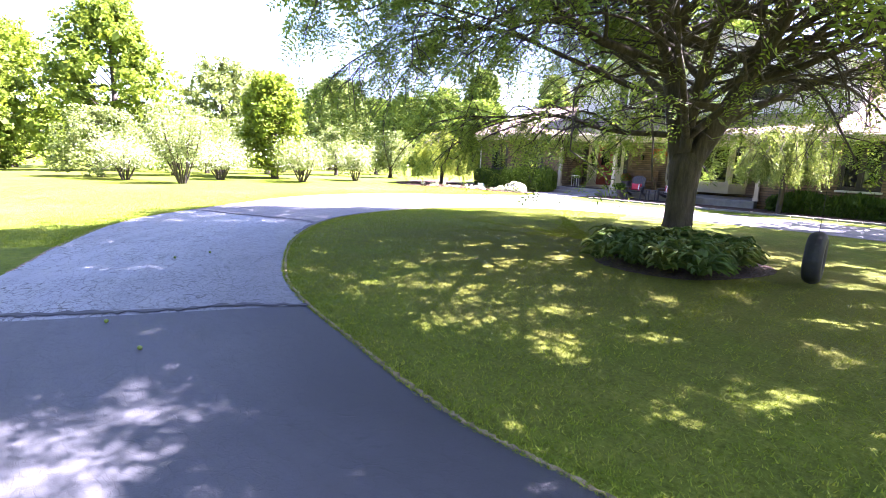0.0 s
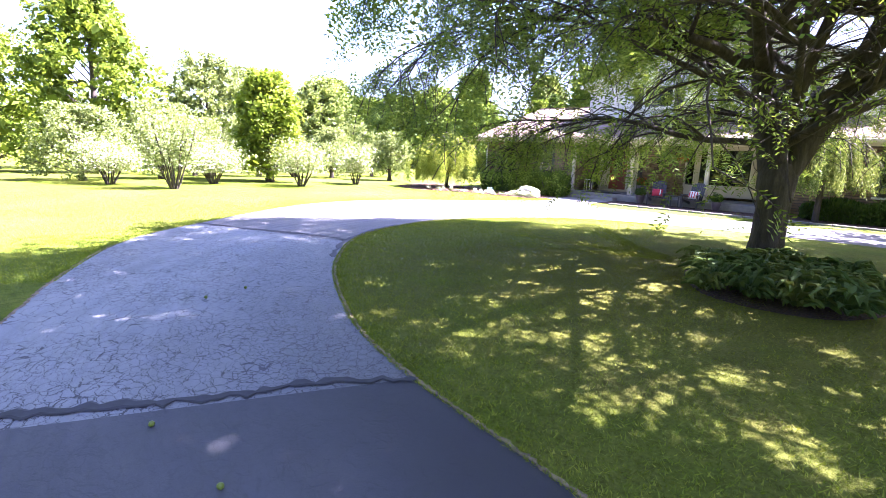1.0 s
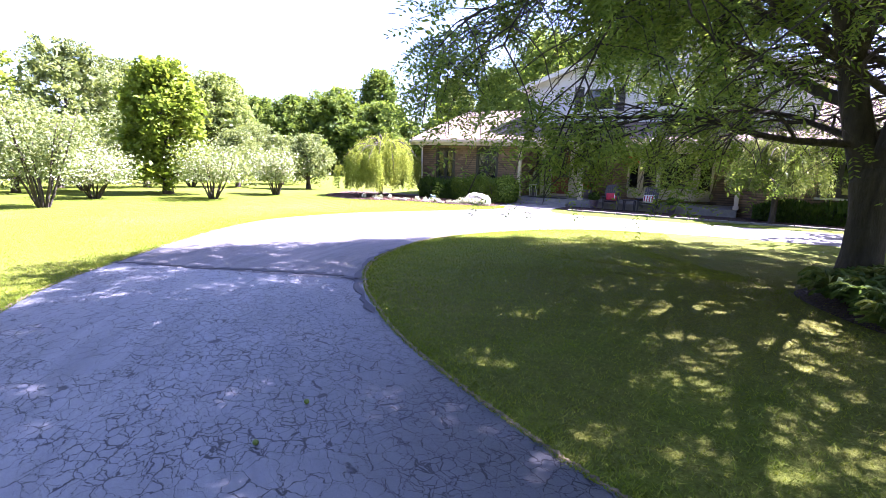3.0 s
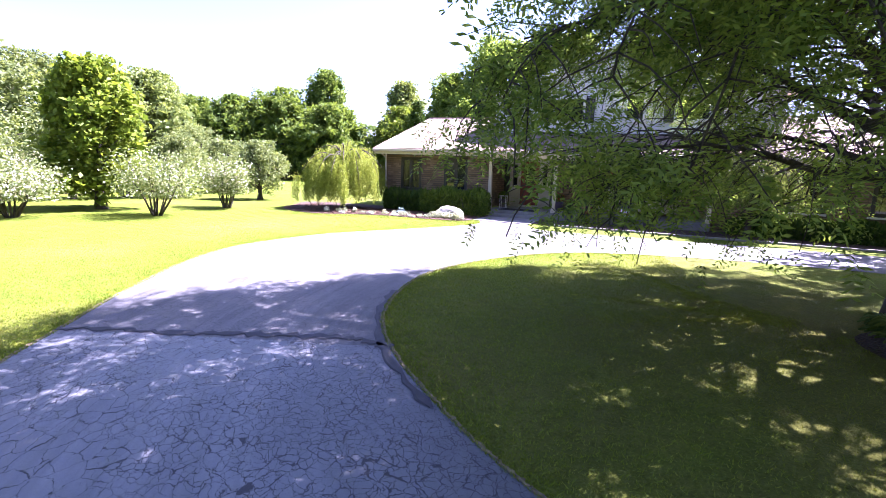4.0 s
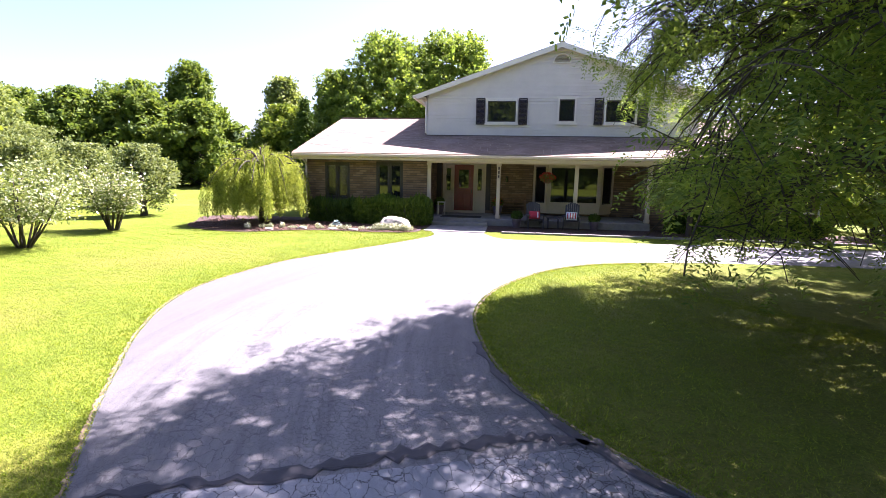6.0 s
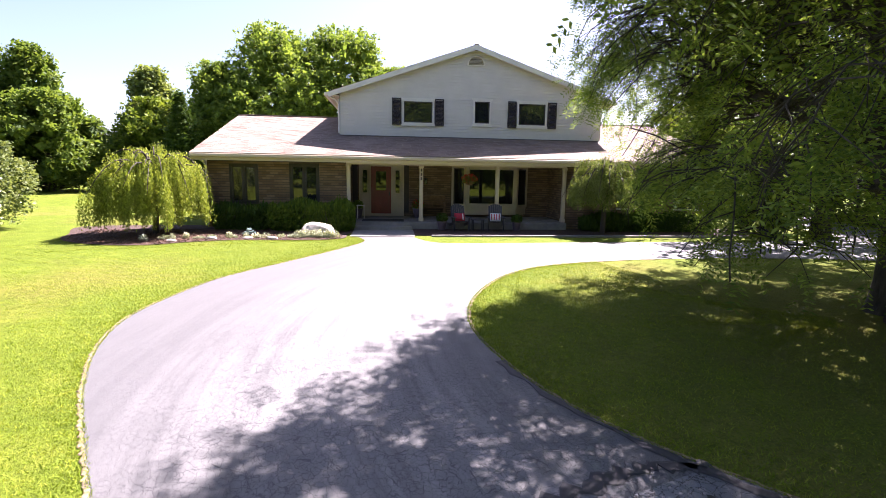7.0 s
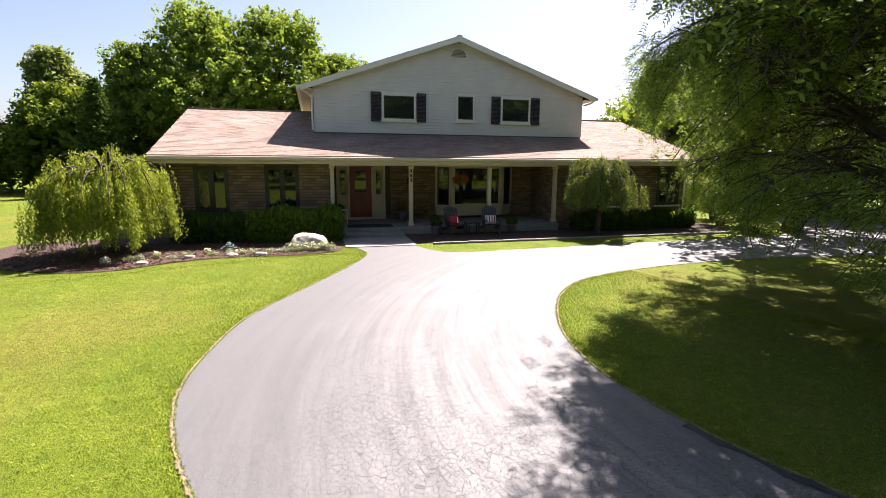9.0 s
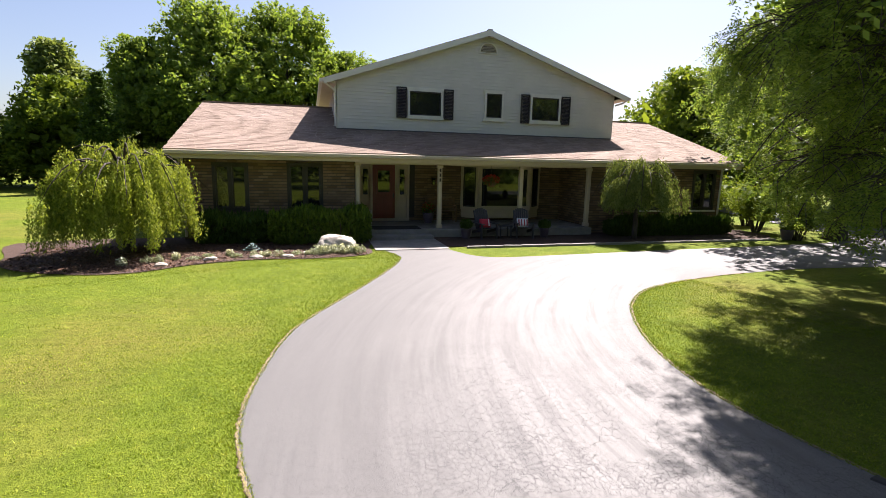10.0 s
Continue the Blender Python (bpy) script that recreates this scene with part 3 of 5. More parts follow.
def shingles(p0, along, up, width, height, rng, cut=None):
    """Rows of lapped shingle tabs on a roof plane."""
    vs, fs = [], []
    o, u, v = Vector(p0), Vector(along).normalized(), Vector(up).normalized()
    n = u.cross(v).normalized()
    if n.z < 0:
        n = -n
    row, t = 0, 0.0
    while t < height - 0.02:
        h = min(0.15, height - t)
        s = -rng.random() * 0.3
        while s < width:
            w = rng.choice((0.17, 0.25, 0.32, 0.4))
            a, b = max(s, 0), min(s + w - 0.008, width)
            if b - a > 0.03 and not (cut and cut((o + u * (a + b) / 2 + v * (t + h / 2)))):
                lift = 0.006 + rng.random() * 0.007
                k = len(vs)
                vs += [o + u * a + v * t + n * lift, o + u * b + v * t + n * lift, o + u * b + v * (t + h + 0.03) + n * 0.003, o + u * a + v * (t + h + 0.03) + n * 0.003, o + u * a + v * t, o + u * b + v * t]
                fs += [(k, k + 1, k + 2, k + 3), (k + 4, k + 5, k + 1, k), (k + 4, k, k + 3), (k + 1, k + 5, k + 2)]
            s += w
        t += h
        row += 1
    return mesh("shingles", vs, fs, SHINGLE)


def slab(corners, thick):
    bm = bmesh.new()
    c = [Vector(p) for p in corners]
    n = (c[1] - c[0]).cross(c[2] - c[0]).normalized()
    n = -n if n.z < 0 else n
    hi, lo = [bm.verts.new(p) for p in c], [bm.verts.new(p - n * thick) for p in c]
    bm.faces.new(hi), bm.faces.new(lo[::-1])
    k = len(c)
    for i in range(k):
        bm.faces.new((hi[i], lo[i], lo[(i + 1) % k], hi[(i + 1) % k]))
    bmesh.ops.recalc_face_normals(bm, faces=bm.faces[:])
    return bm


def build_roofs():
    rng = random.Random(11)
    x0, x1 = WEST - 0.28, EAST + 0.28
    rz = EAVE_Z + SLOPE * (RIDGE_Y - EAVE_Y)
    r = hp("roof", slab([(x0, EAVE_Y, EAVE_Z), (x1, EAVE_Y, EAVE_Z), (x1, RIDGE_Y, rz), (x0, RIDGE_Y, rz)], 0.1), TRIM, "brown shingled lower roof")
    length = math.hypot(RIDGE_Y - EAVE_Y, rz - EAVE_Z)
    inside = lambda p: UP_W < p.x < UP_E and p.y > BACK_Y + 0.1
    tagged(hp("shingles", shingles((x0 - 0.02, EAVE_Y - 0.02, EAVE_Z), (1, 0, 0), (0, 1, SLOPE), x1 - x0 + 0.04, length, rng, inside), parent=r), kind="stuff")
    hp("roof", slab([(x1, 2 * RIDGE_Y - EAVE_Y, EAVE_Z), (x0, 2 * RIDGE_Y - EAVE_Y, EAVE_Z), (x0, RIDGE_Y, rz), (x1, RIDGE_Y, rz)], 0.1), SHINGLE, "brown shingled back slope")
    for a, b in ((x0, UP_W - 0.02), (UP_E + 0.02, x1)):
        hp("ridge_cap", box(a, b, RIDGE_Y - 0.14, RIDGE_Y + 0.14, rz - 0.01, rz + 0.035), SHINGLE, parent=r)
    # upper gable roof
    mid, over = (UP_W + UP_E) / 2, 0.5
    yf, yb = BACK_Y - 0.32, 36.5
    for s in (-1, 1):
        ex = mid + s * ((UP_E - UP_W) / 2 + over)
        if s > 0:
            hp("ridge_cap", box(mid - 0.09, mid + 0.09, yf - 0.03, yb, UP_APEX - 0.2, UP_APEX + 0.012), SHINGLE, "ridge cap of the upper roof")
            hp("bargeboard", prism([(mid - 0.12, yf - 0.034), (mid + 0.12, yf - 0.034), (mid + 0.12, yf - 0.02), (mid - 0.12, yf - 0.02)], UP_APEX - 0.25, UP_APEX - 0.03), WHITE, "white gable peak board")
        r = hp("roof", slab([(mid, yf, UP_APEX), (mid, yb, UP_APEX), (ex, yb, UP_EAVE), (ex, yf, UP_EAVE)], 0.05), SHINGLE, "brown shingled upper roof slope")
        hp("bargeboard", slab([(mid, yf - 0.03, UP_APEX - 0.02), (mid, yf, UP_APEX - 0.02), (ex, yf, UP_EAVE - 0.02), (ex, yf - 0.03, UP_EAVE - 0.02)], 0.2), WHITE, "white painted bargeboard", r)
        hp("soffit", slab([(mid, yf, UP_APEX - 0.07), (mid, BACK_Y, UP_APEX - 0.07), (ex, BACK_Y, UP_EAVE - 0.07), (ex, yf, UP_EAVE - 0.07)], 0.03), TRIM, "cream soffit", r)
        wx = UP_E if s > 0 else UP_W
        hp("soffit", box(min(wx, ex), max(wx, ex), yf, yb, UP_EAVE - 0.16, UP_EAVE - 0.12), TRIM, "cream eave soffit", r)
        hp("gutter", box(ex - 0.02 if s > 0 else ex - 0.12, ex + 0.12 if s > 0 else ex + 0.02, yf, yb, UP_EAVE - 0.15, UP_EAVE - 0.02), WHITE, "white eave gutter", r)
    # the front eave
    hp("gutter", box(x0, x1, EAVE_Y - 0.13, EAVE_Y - 0.01, EAVE_Z - 0.16, EAVE_Z - 0.03, 0.02), TRIM, "cream gutter along the front eave")
    hp("fascia", box(x0, x1, EAVE_Y, EAVE_Y + 0.03, EAVE_Z - 0.28, EAVE_Z - 0.08), TRIM, "cream fascia board")
    hp("soffit", box(x0, x1, EAVE_Y + 0.03, WALL_Y + 0.1, 2.64, 2.67), TRIM, "cream soffit under the front eave")
    hp("porch_ceiling", box(WING_W, WING_E, WALL_Y + 0.1, BACK_Y, 2.64, 2.68), TRIM, "cream boarded porch ceiling")
    hp("beam", box(WING_W, WING_E, 25.0, 25.18, 2.56, 2.64), TRIM, "cream beam over the porch posts")
    for x, y, z0, z1 in ((WEST + 0.05, WALL_Y - 0.06, 0.1, 2.66), (EAST - 0.06, WALL_Y - 0.06, 0.1, 2.66), (UP_W - 0.04, BACK_Y - 0.04, 3.95, 5.4)):
        pipe = bmesh.new()
        bmesh.ops.create_cone(pipe, cap_ends=True, segments=8, radius1=0.04, radius2=0.04, depth=z1 - z0, matrix=Matrix.Translation((x, y, (z0 + z1) / 2)))
        hp("downspout", pipe, WHITE, "white downspout")
    e = curve_pipe([(UP_W - 0.5, BACK_Y - 0.25, 5.52), (UP_W - 0.2, BACK_Y - 0.1, 5.36), (UP_W - 0.04, BACK_Y - 0.04, 5.2)], 0.04)
    hp("downspout", e, WHITE, "white downspout elbow")
    e = curve_pipe([(UP_E + 0.5, BACK_Y - 0.25, 5.52), (UP_E + 0.35, BACK_Y - 0.18, 5.38), (UP_E + 0.05, BACK_Y - 0.04, 5.28)], 0.04)
    hp("downspout", e, WHITE, "white downspout elbow")
    e = curve_pipe([(WEST - 0.1, EAVE_Y, 2.78), (WEST, 24.9, 2.6), (WEST + 0.05, WALL_Y - 0.06, 2.45)], 0.04)
    hp("downspout", e, WHITE, "white downspout elbow")
    hp("flashing", slab([(UP_W, BACK_Y - 0.12, EAVE_Z + SLOPE * (BACK_Y - 0.12 - EAVE_Y) + 0.03), (UP_E, BACK_Y - 0.12, EAVE_Z + SLOPE * (BACK_Y - 0.12 - EAVE_Y) + 0.03), (UP_E, BACK_Y, EAVE_Z + SLOPE * (BACK_Y - EAVE_Y) + 0.03), (UP_W, BACK_Y, EAVE_Z + SLOPE * (BACK_Y - EAVE_Y) + 0.03)], 0.01), SHUTTER, "dark flashing strip")


def curve_pipe(pts, r):
    return tubes("pipe", [[(Vector(p), r) for p in pts]], WHITE, 8)


def frame_bm(x0, x1, z0, z1, y, w, d, bars=()):
    """A flat rectangular frame in the wall plane, with upright bars."""
    bm = bmesh.new()
    box(x0, x1, y - d, y, z1 - w, z1, bm=bm)
    box(x0, x1, y - d, y, z0, z0 + w, bm=bm)
    box(x0, x0 + w, y - d, y, z0 + w, z1 - w, bm=bm)
    box(x1 - w, x1, y - d, y, z0 + w, z1 - w, bm=bm)
    for b in bars:
        box(b - w / 2, b + w / 2, y - d, y, z0 + w, z1 - w, bm=bm)
    return bm


def sash_window(hole, y, mat, bars, w=0.09, sill=None, panes=True, recess=0.05):
    x0, x1, z0, z1 = hole
    win = hp("window", frame_bm(x0, x1, z0, z1, y + recess, w, 0.1, bars), mat, "window in a %s frame" % ("dark brown" if mat is DARK else "cream"))
    edges = [x0 + w, *[v for b in bars for v in (b - w / 2, b + w / 2)], x1 - w]
    for a, b in zip(edges[::2], edges[1::2]):
        hp("sash", frame_bm(a, b, z0 + w, z1 - w, y + recess - 0.02, 0.045, 0.05), DARK, parent=win)
        hp("pane", box(a, b, y + recess - 0.04, y + recess - 0.03, z0 + w, z1 - w), GLASS, "dark reflecting glass", win)
    if sill:
        hp("sill", box(x0 - 0.06, x1 + 0.06, y - 0.1, y + 0.05, z0 - 0.07, z0), sill, parent=win)
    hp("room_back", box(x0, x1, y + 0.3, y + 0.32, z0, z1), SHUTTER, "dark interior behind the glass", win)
    return win


def shutter(x0, x1, z0, z1, y):
    s = hp("shutter", frame_bm(x0, x1, z0, z1, y - 0.03, 0.05, 0.04), SHUTTER, "dark louvred shutter")
    n = int((z1 - z0 - 0.1) / 0.055)
    for i in range(n):
        z = z0 + 0.06 + i * 0.055
        vs = [(x0 + 0.05, y - 0.03, z + 0.045), (x1 - 0.05, y - 0.03, z + 0.045), (x1 - 0.05, y - 0.062, z), (x0 + 0.05, y - 0.062, z), (x0 + 0.05, y - 0.03, z + 0.036), (x1 - 0.05, y - 0.03, z + 0.036), (x1 - 0.05, y - 0.055, z - 0.004), (x0 + 0.05, y - 0.055, z - 0.004)]
        hp("slat", mesh("slat", vs, [(0, 3, 2, 1), (4, 5, 6, 7), (3, 7, 6, 2), (0, 1, 5, 4)], SHUTTER), parent=s)


def build_openings():
    for h in WIN_W:
        sash_window(h, WALL_Y, DARK, [(h[0] + h[1]) / 2], 0.09)
    for h in WIN_E:
        sash_window(h, WALL_Y, DARK, [(h[0] + h[1]) / 2], 0.09, WHITE)
    y = BACK_Y - 0.03
    for h, bars in ((h, ()) for h in UP_WIN):
        w = sash_window(h, y + 0.03, WHITE, bars, 0.075, WHITE, recess=-0.005)
        hp("head_trim", box(h[0] - 0.06, h[1] + 0.06, y - 0.05, y, h[3], h[3] + 0.07), WHITE, parent=w)
    for a, b in ((-13.15, -12.74), (-11.24, -10.84), (-7.93, -7.54), (-6.08, -5.66)):
        shutter(a, b, 4.35, 5.52, y)
    # gable vent: an arched frame with slats inside it
    def arch_line(r, base):
        return [(-9.43 + r * math.cos(t), base + r * 1.05 * math.sin(t)) for t in np.linspace(0, math.pi, 17)]

    bm = bmesh.new()
    outer_ring, inner_ring = arch_line(0.4, 7.0), arch_line(0.345, 7.03)
    ov, iv = [bm.verts.new((a, y - 0.06, b)) for a, b in outer_ring], [bm.verts.new((a, y - 0.06, b)) for a, b in inner_ring]
    ob, ib = [bm.verts.new((a, y, b)) for a, b in outer_ring], [bm.verts.new((a, y, b)) for a, b in inner_ring]
    for i in range(17):
        j = (i + 1) % 17
        bm.faces.new((ov[i], ov[j], iv[j], iv[i])), bm.faces.new((ov[i], ob[i], ob[j], ov[j])), bm.faces.new((iv[i], iv[j], ib[j], ib[i]))
    bmesh.ops.recalc_face_normals(bm, faces=bm.faces[:])
    vent = hp("gable_vent", bm, WHITE, "white arched gable vent with slats")
    for i in range(6):
        z = 7.05 + i * 0.055
        w = math.sqrt(max(0.01, 0.345**2 - ((z - 7.03) / 1.05) ** 2)) - 0.01
        hp("slat", slab([(-9.43 - w, y - 0.045, z), (-9.43 + w, y - 0.045, z), (-9.43 + w, y - 0.005, z + 0.045), (-9.43 - w, y - 0.005, z + 0.045)], 0.008), TRIM, parent=vent)
    hp("backing", box(-9.75, -9.11, y - 0.004, y - 0.001, 7.03, 7.28), SHUTTER, parent=vent)
    # front door and its surround
    x0, x1, z0, z1 = DOOR
    sur = hp("door_surround", box(x0, x1, BACK_Y - 0.07, BACK_Y + 0.05, z1 - 0.1, z1, 0.006), TRIM, "cream front door surround with side panels")
    for a in (x0 + 0.05, -14.13, -13.13, x1 - 0.05):
        hp("jamb", box(a - 0.05, a + 0.05, BACK_Y - 0.067, BACK_Y + 0.05, z0 + 0.1, z1 - 0.1, 0.005), TRIM, parent=sur)
    for a, b in ((x0 + 0.1, -14.18), (-13.08, x1 - 0.1)):
        hp("side_panel", box(a, b, BACK_Y + 0.02, BACK_Y + 0.05, z0 + 0.1, z1 - 0.1), TRIM, parent=sur)
        hp("sidelight", box((a + b) / 2 - 0.09, (a + b) / 2 + 0.09, BACK_Y + 0.0, BACK_Y + 0.018, 1.35, 2.35), GLASS, "narrow dark sidelight", sur)
    dr = hp("door", box(-14.08, -13.18, BACK_Y - 0.02, BACK_Y + 0.03, z0 + 0.1, 2.52, 0.006), RED, "red panelled front door with a glazed upper half")
    hp("door_glass", box(-13.86, -13.4, BACK_Y - 0.034, BACK_Y - 0.024, 1.45, 2.3), GLASS, "glazed light", dr)
    hp("moulding", frame_bm(-13.92, -13.34, 1.38, 2.37, BACK_Y - 0.022, 0.06, 0.02), RED, parent=dr)
    for a, b in ((-13.98, -13.68), (-13.58, -13.28)):
        hp("panel", box(a, b, BACK_Y - 0.04, BACK_Y - 0.022, 0.58, 1.22, 0.008), RED, parent=dr)
    hp("door_handle", box(-13.27, -13.23, BACK_Y - 0.08, BACK_Y - 0.02, 1.22, 1.4, 0.01), DARK, "dark door handle", dr)
    hp("threshold", box(x0, x1, BACK_Y - 0.1, BACK_Y + 0.05, PORCH, PORCH + 0.1), TRIM, "pale door threshold", dr)
    for a in (-14.9, -12.6):
        hp("shutter", box(a, a + 0.22, BACK_Y - 0.05, BACK_Y - 0.035, 0.45, 2.58), SHUTTER, "dark narrow panel beside the door")
    # bay window
    x0, x1, z0, z1 = BAY
    bay = hp("bay_window", prism([(x0, BACK_Y), (x1, BACK_Y), (x1 - 0.6, BACK_Y - 0.45), (x0 + 0.6, BACK_Y - 0.45)], 0.42, z0), TRIM, "cream bay window with a large picture pane")
    hp("bay_head", prism([(x0, BACK_Y), (x1, BACK_Y), (x1 - 0.6, BACK_Y - 0.45), (x0 + 0.6, BACK_Y - 0.45)], z1, 2.64), TRIM, parent=bay)
    c0, c1, yb = x0 + 0.6, x1 - 0.6, BACK_Y - 0.45
    for k, (p, q) in enumerate((((x0, BACK_Y), (c0, yb)), ((c0, yb), (c1, yb)), ((c1, yb), (x1, BACK_Y)))):
        d = Vector((q[0] - p[0], q[1] - p[1], 0))
        m = pose(p[0] - HX, p[1] - HY, 0, 0, 0, math.degrees(math.atan2(d.y, d.x)))
        fr = part("window", frame_bm(0, d.length, z0, z1, 0.05, 0.1, 0.1), house, "cream framed bay window light", TRIM, m)
        part("sash", frame_bm(0.1, d.length - 0.1, z0 + 0.1, z1 - 0.1, 0.03, 0.05, 0.05), fr, "", DARK if k != 1 else TRIM)
        part("pane", box(0.1, d.length - 0.1, 0.0, 0.01, z0 + 0.1, z1 - 0.1), fr, "dark reflecting glass", GLASS)
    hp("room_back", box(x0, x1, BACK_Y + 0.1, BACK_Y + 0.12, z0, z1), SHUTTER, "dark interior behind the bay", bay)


def build_porch():
    hp("porch_floor", box(WING_W, WING_E, 24.7, BACK_Y, 0, PORCH, 0.015), CONCRETE, "concrete porch floor slab")
    hp("porch_step", box(-14.6, -12.35, 24.22, 24.7, 0, 0.16, 0.015), CONCRETE, "concrete porch step")
    for i, x in enumerate((-14.87, -11.95, -8.8, -5.95)):
        p = hp("post", box(x - 0.075, x + 0.075, 25.02, 25.17, PORCH + 0.14, 2.46, 0.012), TRIM, "cream painted square porch post")
        hp("base", box(x - 0.1, x + 0.1, 24.995, 25.195, PORCH, PORCH + 0.14, 0.01), TRIM, parent=p)
        hp("cap", box(x - 0.1, x + 0.1, 24.995, 25.195, 2.46, 2.56, 0.01), TRIM, parent=p)
        if i == 1:
            for k in range(3):
                hp("number_bar", box(x - 0.03, x + 0.03, 25.002, 25.019, 1.98 + k * 0.17, 2.1 + k * 0.17), SHUTTER, "dark plain bar", p)


build_walls()
lap_boards(UP_W, UP_E, 3.6, UP_APEX - 0.1, BACK_Y, random.Random(3))
side_boards(UP_W, -1, BACK_Y, 36.0)
side_boards(UP_E, 1, BACK_Y, 36.0)
hp("wall", box(UP_W, UP_E, 35.9, 36.0, 2.6, UP_EAVE + 0.2), SIDING, "white siding back wall")
build_roofs()
build_openings()
build_porch()

# ---- trees ----
def locust():
    """The big honey locust on the island: forked trunk, arching limbs, feathery drooping sprays."""
    rng, nr = random.Random(21), np.random.default_rng(21)
    tree = thing("tree", -4.43, 12.45, 0, "large honey locust tree with a forked trunk and feathery spreading crown", "tree")
    lines, twigs = [], []
    V = Vector
    trunk = [(V((0, 0, -0.1)), 0.42), (V((0, 0, 0.15)), 0.34), (V((0.02, 0, 0.6)), 0.29), (V((0.03, 0, 1.2)), 0.28), (V((0.02, 0.02, 1.75)), 0.33), (V((0.0, 0.02, 2.0)), 0.26)]
    lines.append(trunk)
    stems = []
    for d, ln, r in (((-0.2, 0.1, 1), 9.5, 0.235), ((0.36, 0.2, 1), 9.0, 0.22), ((0.02, -0.2, 1), 8.0, 0.12)):
        s = curve_line(V((d[0] * 0.25, d[1] * 0.2, 1.75)), V(d), ln, r, 0.05, 14, rng, 0.1)
        stems.append(s)
        lines.append(s)
    RIM = ([0, 60, 92, 107, 117, 127, 145, 156, 168, 182, 205, 260, 360], [13, 11.3, 9.5, 8.4, 7.9, 7.0, 6.4, 6.7, 7.0, 7.9, 9.0, 11.2, 13])

    def beyond(p):
        """How far a point lies outside the crown's slanting outline to the north-west."""
        a, b = p.x - 0.472 * p.z + 4.45, p.y - 0.604 * p.z + 5.2
        return math.hypot(a, b) - np.interp(math.degrees(math.atan2(b, a)) % 360, *RIM)

    def stray(p):
        """How far a low point lies outside the crown's spread."""
        if p.z > 6.5:
            return -1.0
        a = math.degrees(math.atan2(p.y, p.x)) % 360
        west = max(0, 1 - abs(a - 140) / 70) ** 0.5
        return math.hypot(p.x, p.y) - np.interp(a, *SPREAD) + west * min(1, max(0, (4.0 - p.z) / 1.6)) * 1.6

    SPREAD = ([0, 60, 100, 140, 152, 168, 197, 215, 242, 300, 360], [7.6, 7.2, 6.8, 6.9, 6.4, 6.6, 7.2, 7.9, 8.3, 8.6, 7.6])
    limbs, low_limbs = [], set()

    def trim(limb, floor=2.1):
        while len(limb) > 4 and (beyond(limb[-1][0]) > -0.6 or limb[-1][0].z < floor or stray(limb[-1][0]) > -0.5):
            limb.pop()
        r0 = limb[0][1]
        for k, (p, r) in enumerate(limb):
            limb[k] = (p, r0 + (0.01 - r0) * (k / (len(limb) - 1)) ** 0.75)

    # heavy winding limbs, each with side limbs that carry the sprays
    for i in range(46):
        s = stems[i % 3]
        low = i < 24
        t = i / 24 if low else (i - 24) / 22
        p, r = s[1 + int(4.5 * t) if low else 5 + int(8 * t)]
        az = i * 2.399 + rng.uniform(-0.25, 0.25)
        wide = 1 + 0.15 * math.cos(az + 1.8)
        up, reach, sag, lift = ((0.22, 0.05, 0.4)[i % 3], 8.2, 0.2, 0.12) if low else (0.5, 8.0 - 2.6 * t, 0.09, 0.03)
        limb = curve_line(p, V((math.cos(az), math.sin(az), up)), reach * wide * rng.uniform(0.9, 1.06), min(0.13 if i % 3 == 0 else 0.085, r * 0.75), 0.016, 15, rng, 0.16, sag=sag, lift=lift)
        trim(limb, 1.7)
        limbs.append(limb)
        lines.append(limb)
        if low:
            low_limbs.add(len(limbs) - 1)
        for j in range(3, len(limb) - 1):
            q, rq = limb[j]
            d0 = (limb[j + 1][0] - limb[j - 1][0]).normalized()
            for side in (-1, 1):
                if rng.random() < 0.28:
                    continue
                d = d0 * rng.uniform(0.5, 1.0) + d0.cross(V((0, 0, 1))).normalized() * side * rng.uniform(0.6, 1.1) + V((0, 0, rng.uniform(-0.25, 0.4)))
                bough = curve_line(q, d, rng.uniform(2.0, 4.2) * (1.15 - 0.5 * j / len(limb)), min(0.05, rq * 0.6), 0.008, 8, rng, 0.2, sag=0.3 if low else 0.12)
                trim(bough, 1.35)
                limbs.append(bough)
                lines.append(bough)
                if low:
                    low_limbs.add(len(limbs) - 1)
    for n_limb, limb in enumerate(limbs):
        for k in range(5 if limb[0][1] > 0.0505 else 1, len(limb)):
            p, r = limb[k]
            d0 = (limb[k][0] - limb[k - 1][0]).normalized()
            for s in (-1, 1):
                low = n_limb in low_limbs
                if rng.random() < (0.35 if low else 0.3):
                    continue
                side = d0.cross(V((0, 0, 1))).normalized() * s
                d = d0 * rng.uniform(0.4, 1.0) + side * rng.uniform(0.5, 1.2) + V((0, 0, rng.uniform(-0.3, 0.35)))
                ln = rng.uniform(0.7, 1.7) * (1.2 - 0.5 * k / len(limb))
                b = curve_line(p, d, ln, max(0.012, r * 0.45), 0.005, 6, rng, 0.22, sag=0.3)
                if beyond(b[-1][0]) > -0.2 or b[-1][0].z < 1.15 or stray(b[-1][0]) > -0.15:
                    continue
                lines.append(b[::2])
                twigs.append((b[1:], not low))
                for q, _ in b[2::2]:
                    d2 = V((rng.uniform(-1, 1), rng.uniform(-1, 1), rng.uniform(-0.5, 0.1)))
                    twigs.append((curve_line(q, d2, rng.uniform(0.5, 1.2), 0.006, 0.003, 3, rng, 0.2, sag=0.6 if low else 0.35), not low))
    part("trunk", tubes("trunk", lines[:4], BARK, 14), tree, "dark furrowed forked trunk")
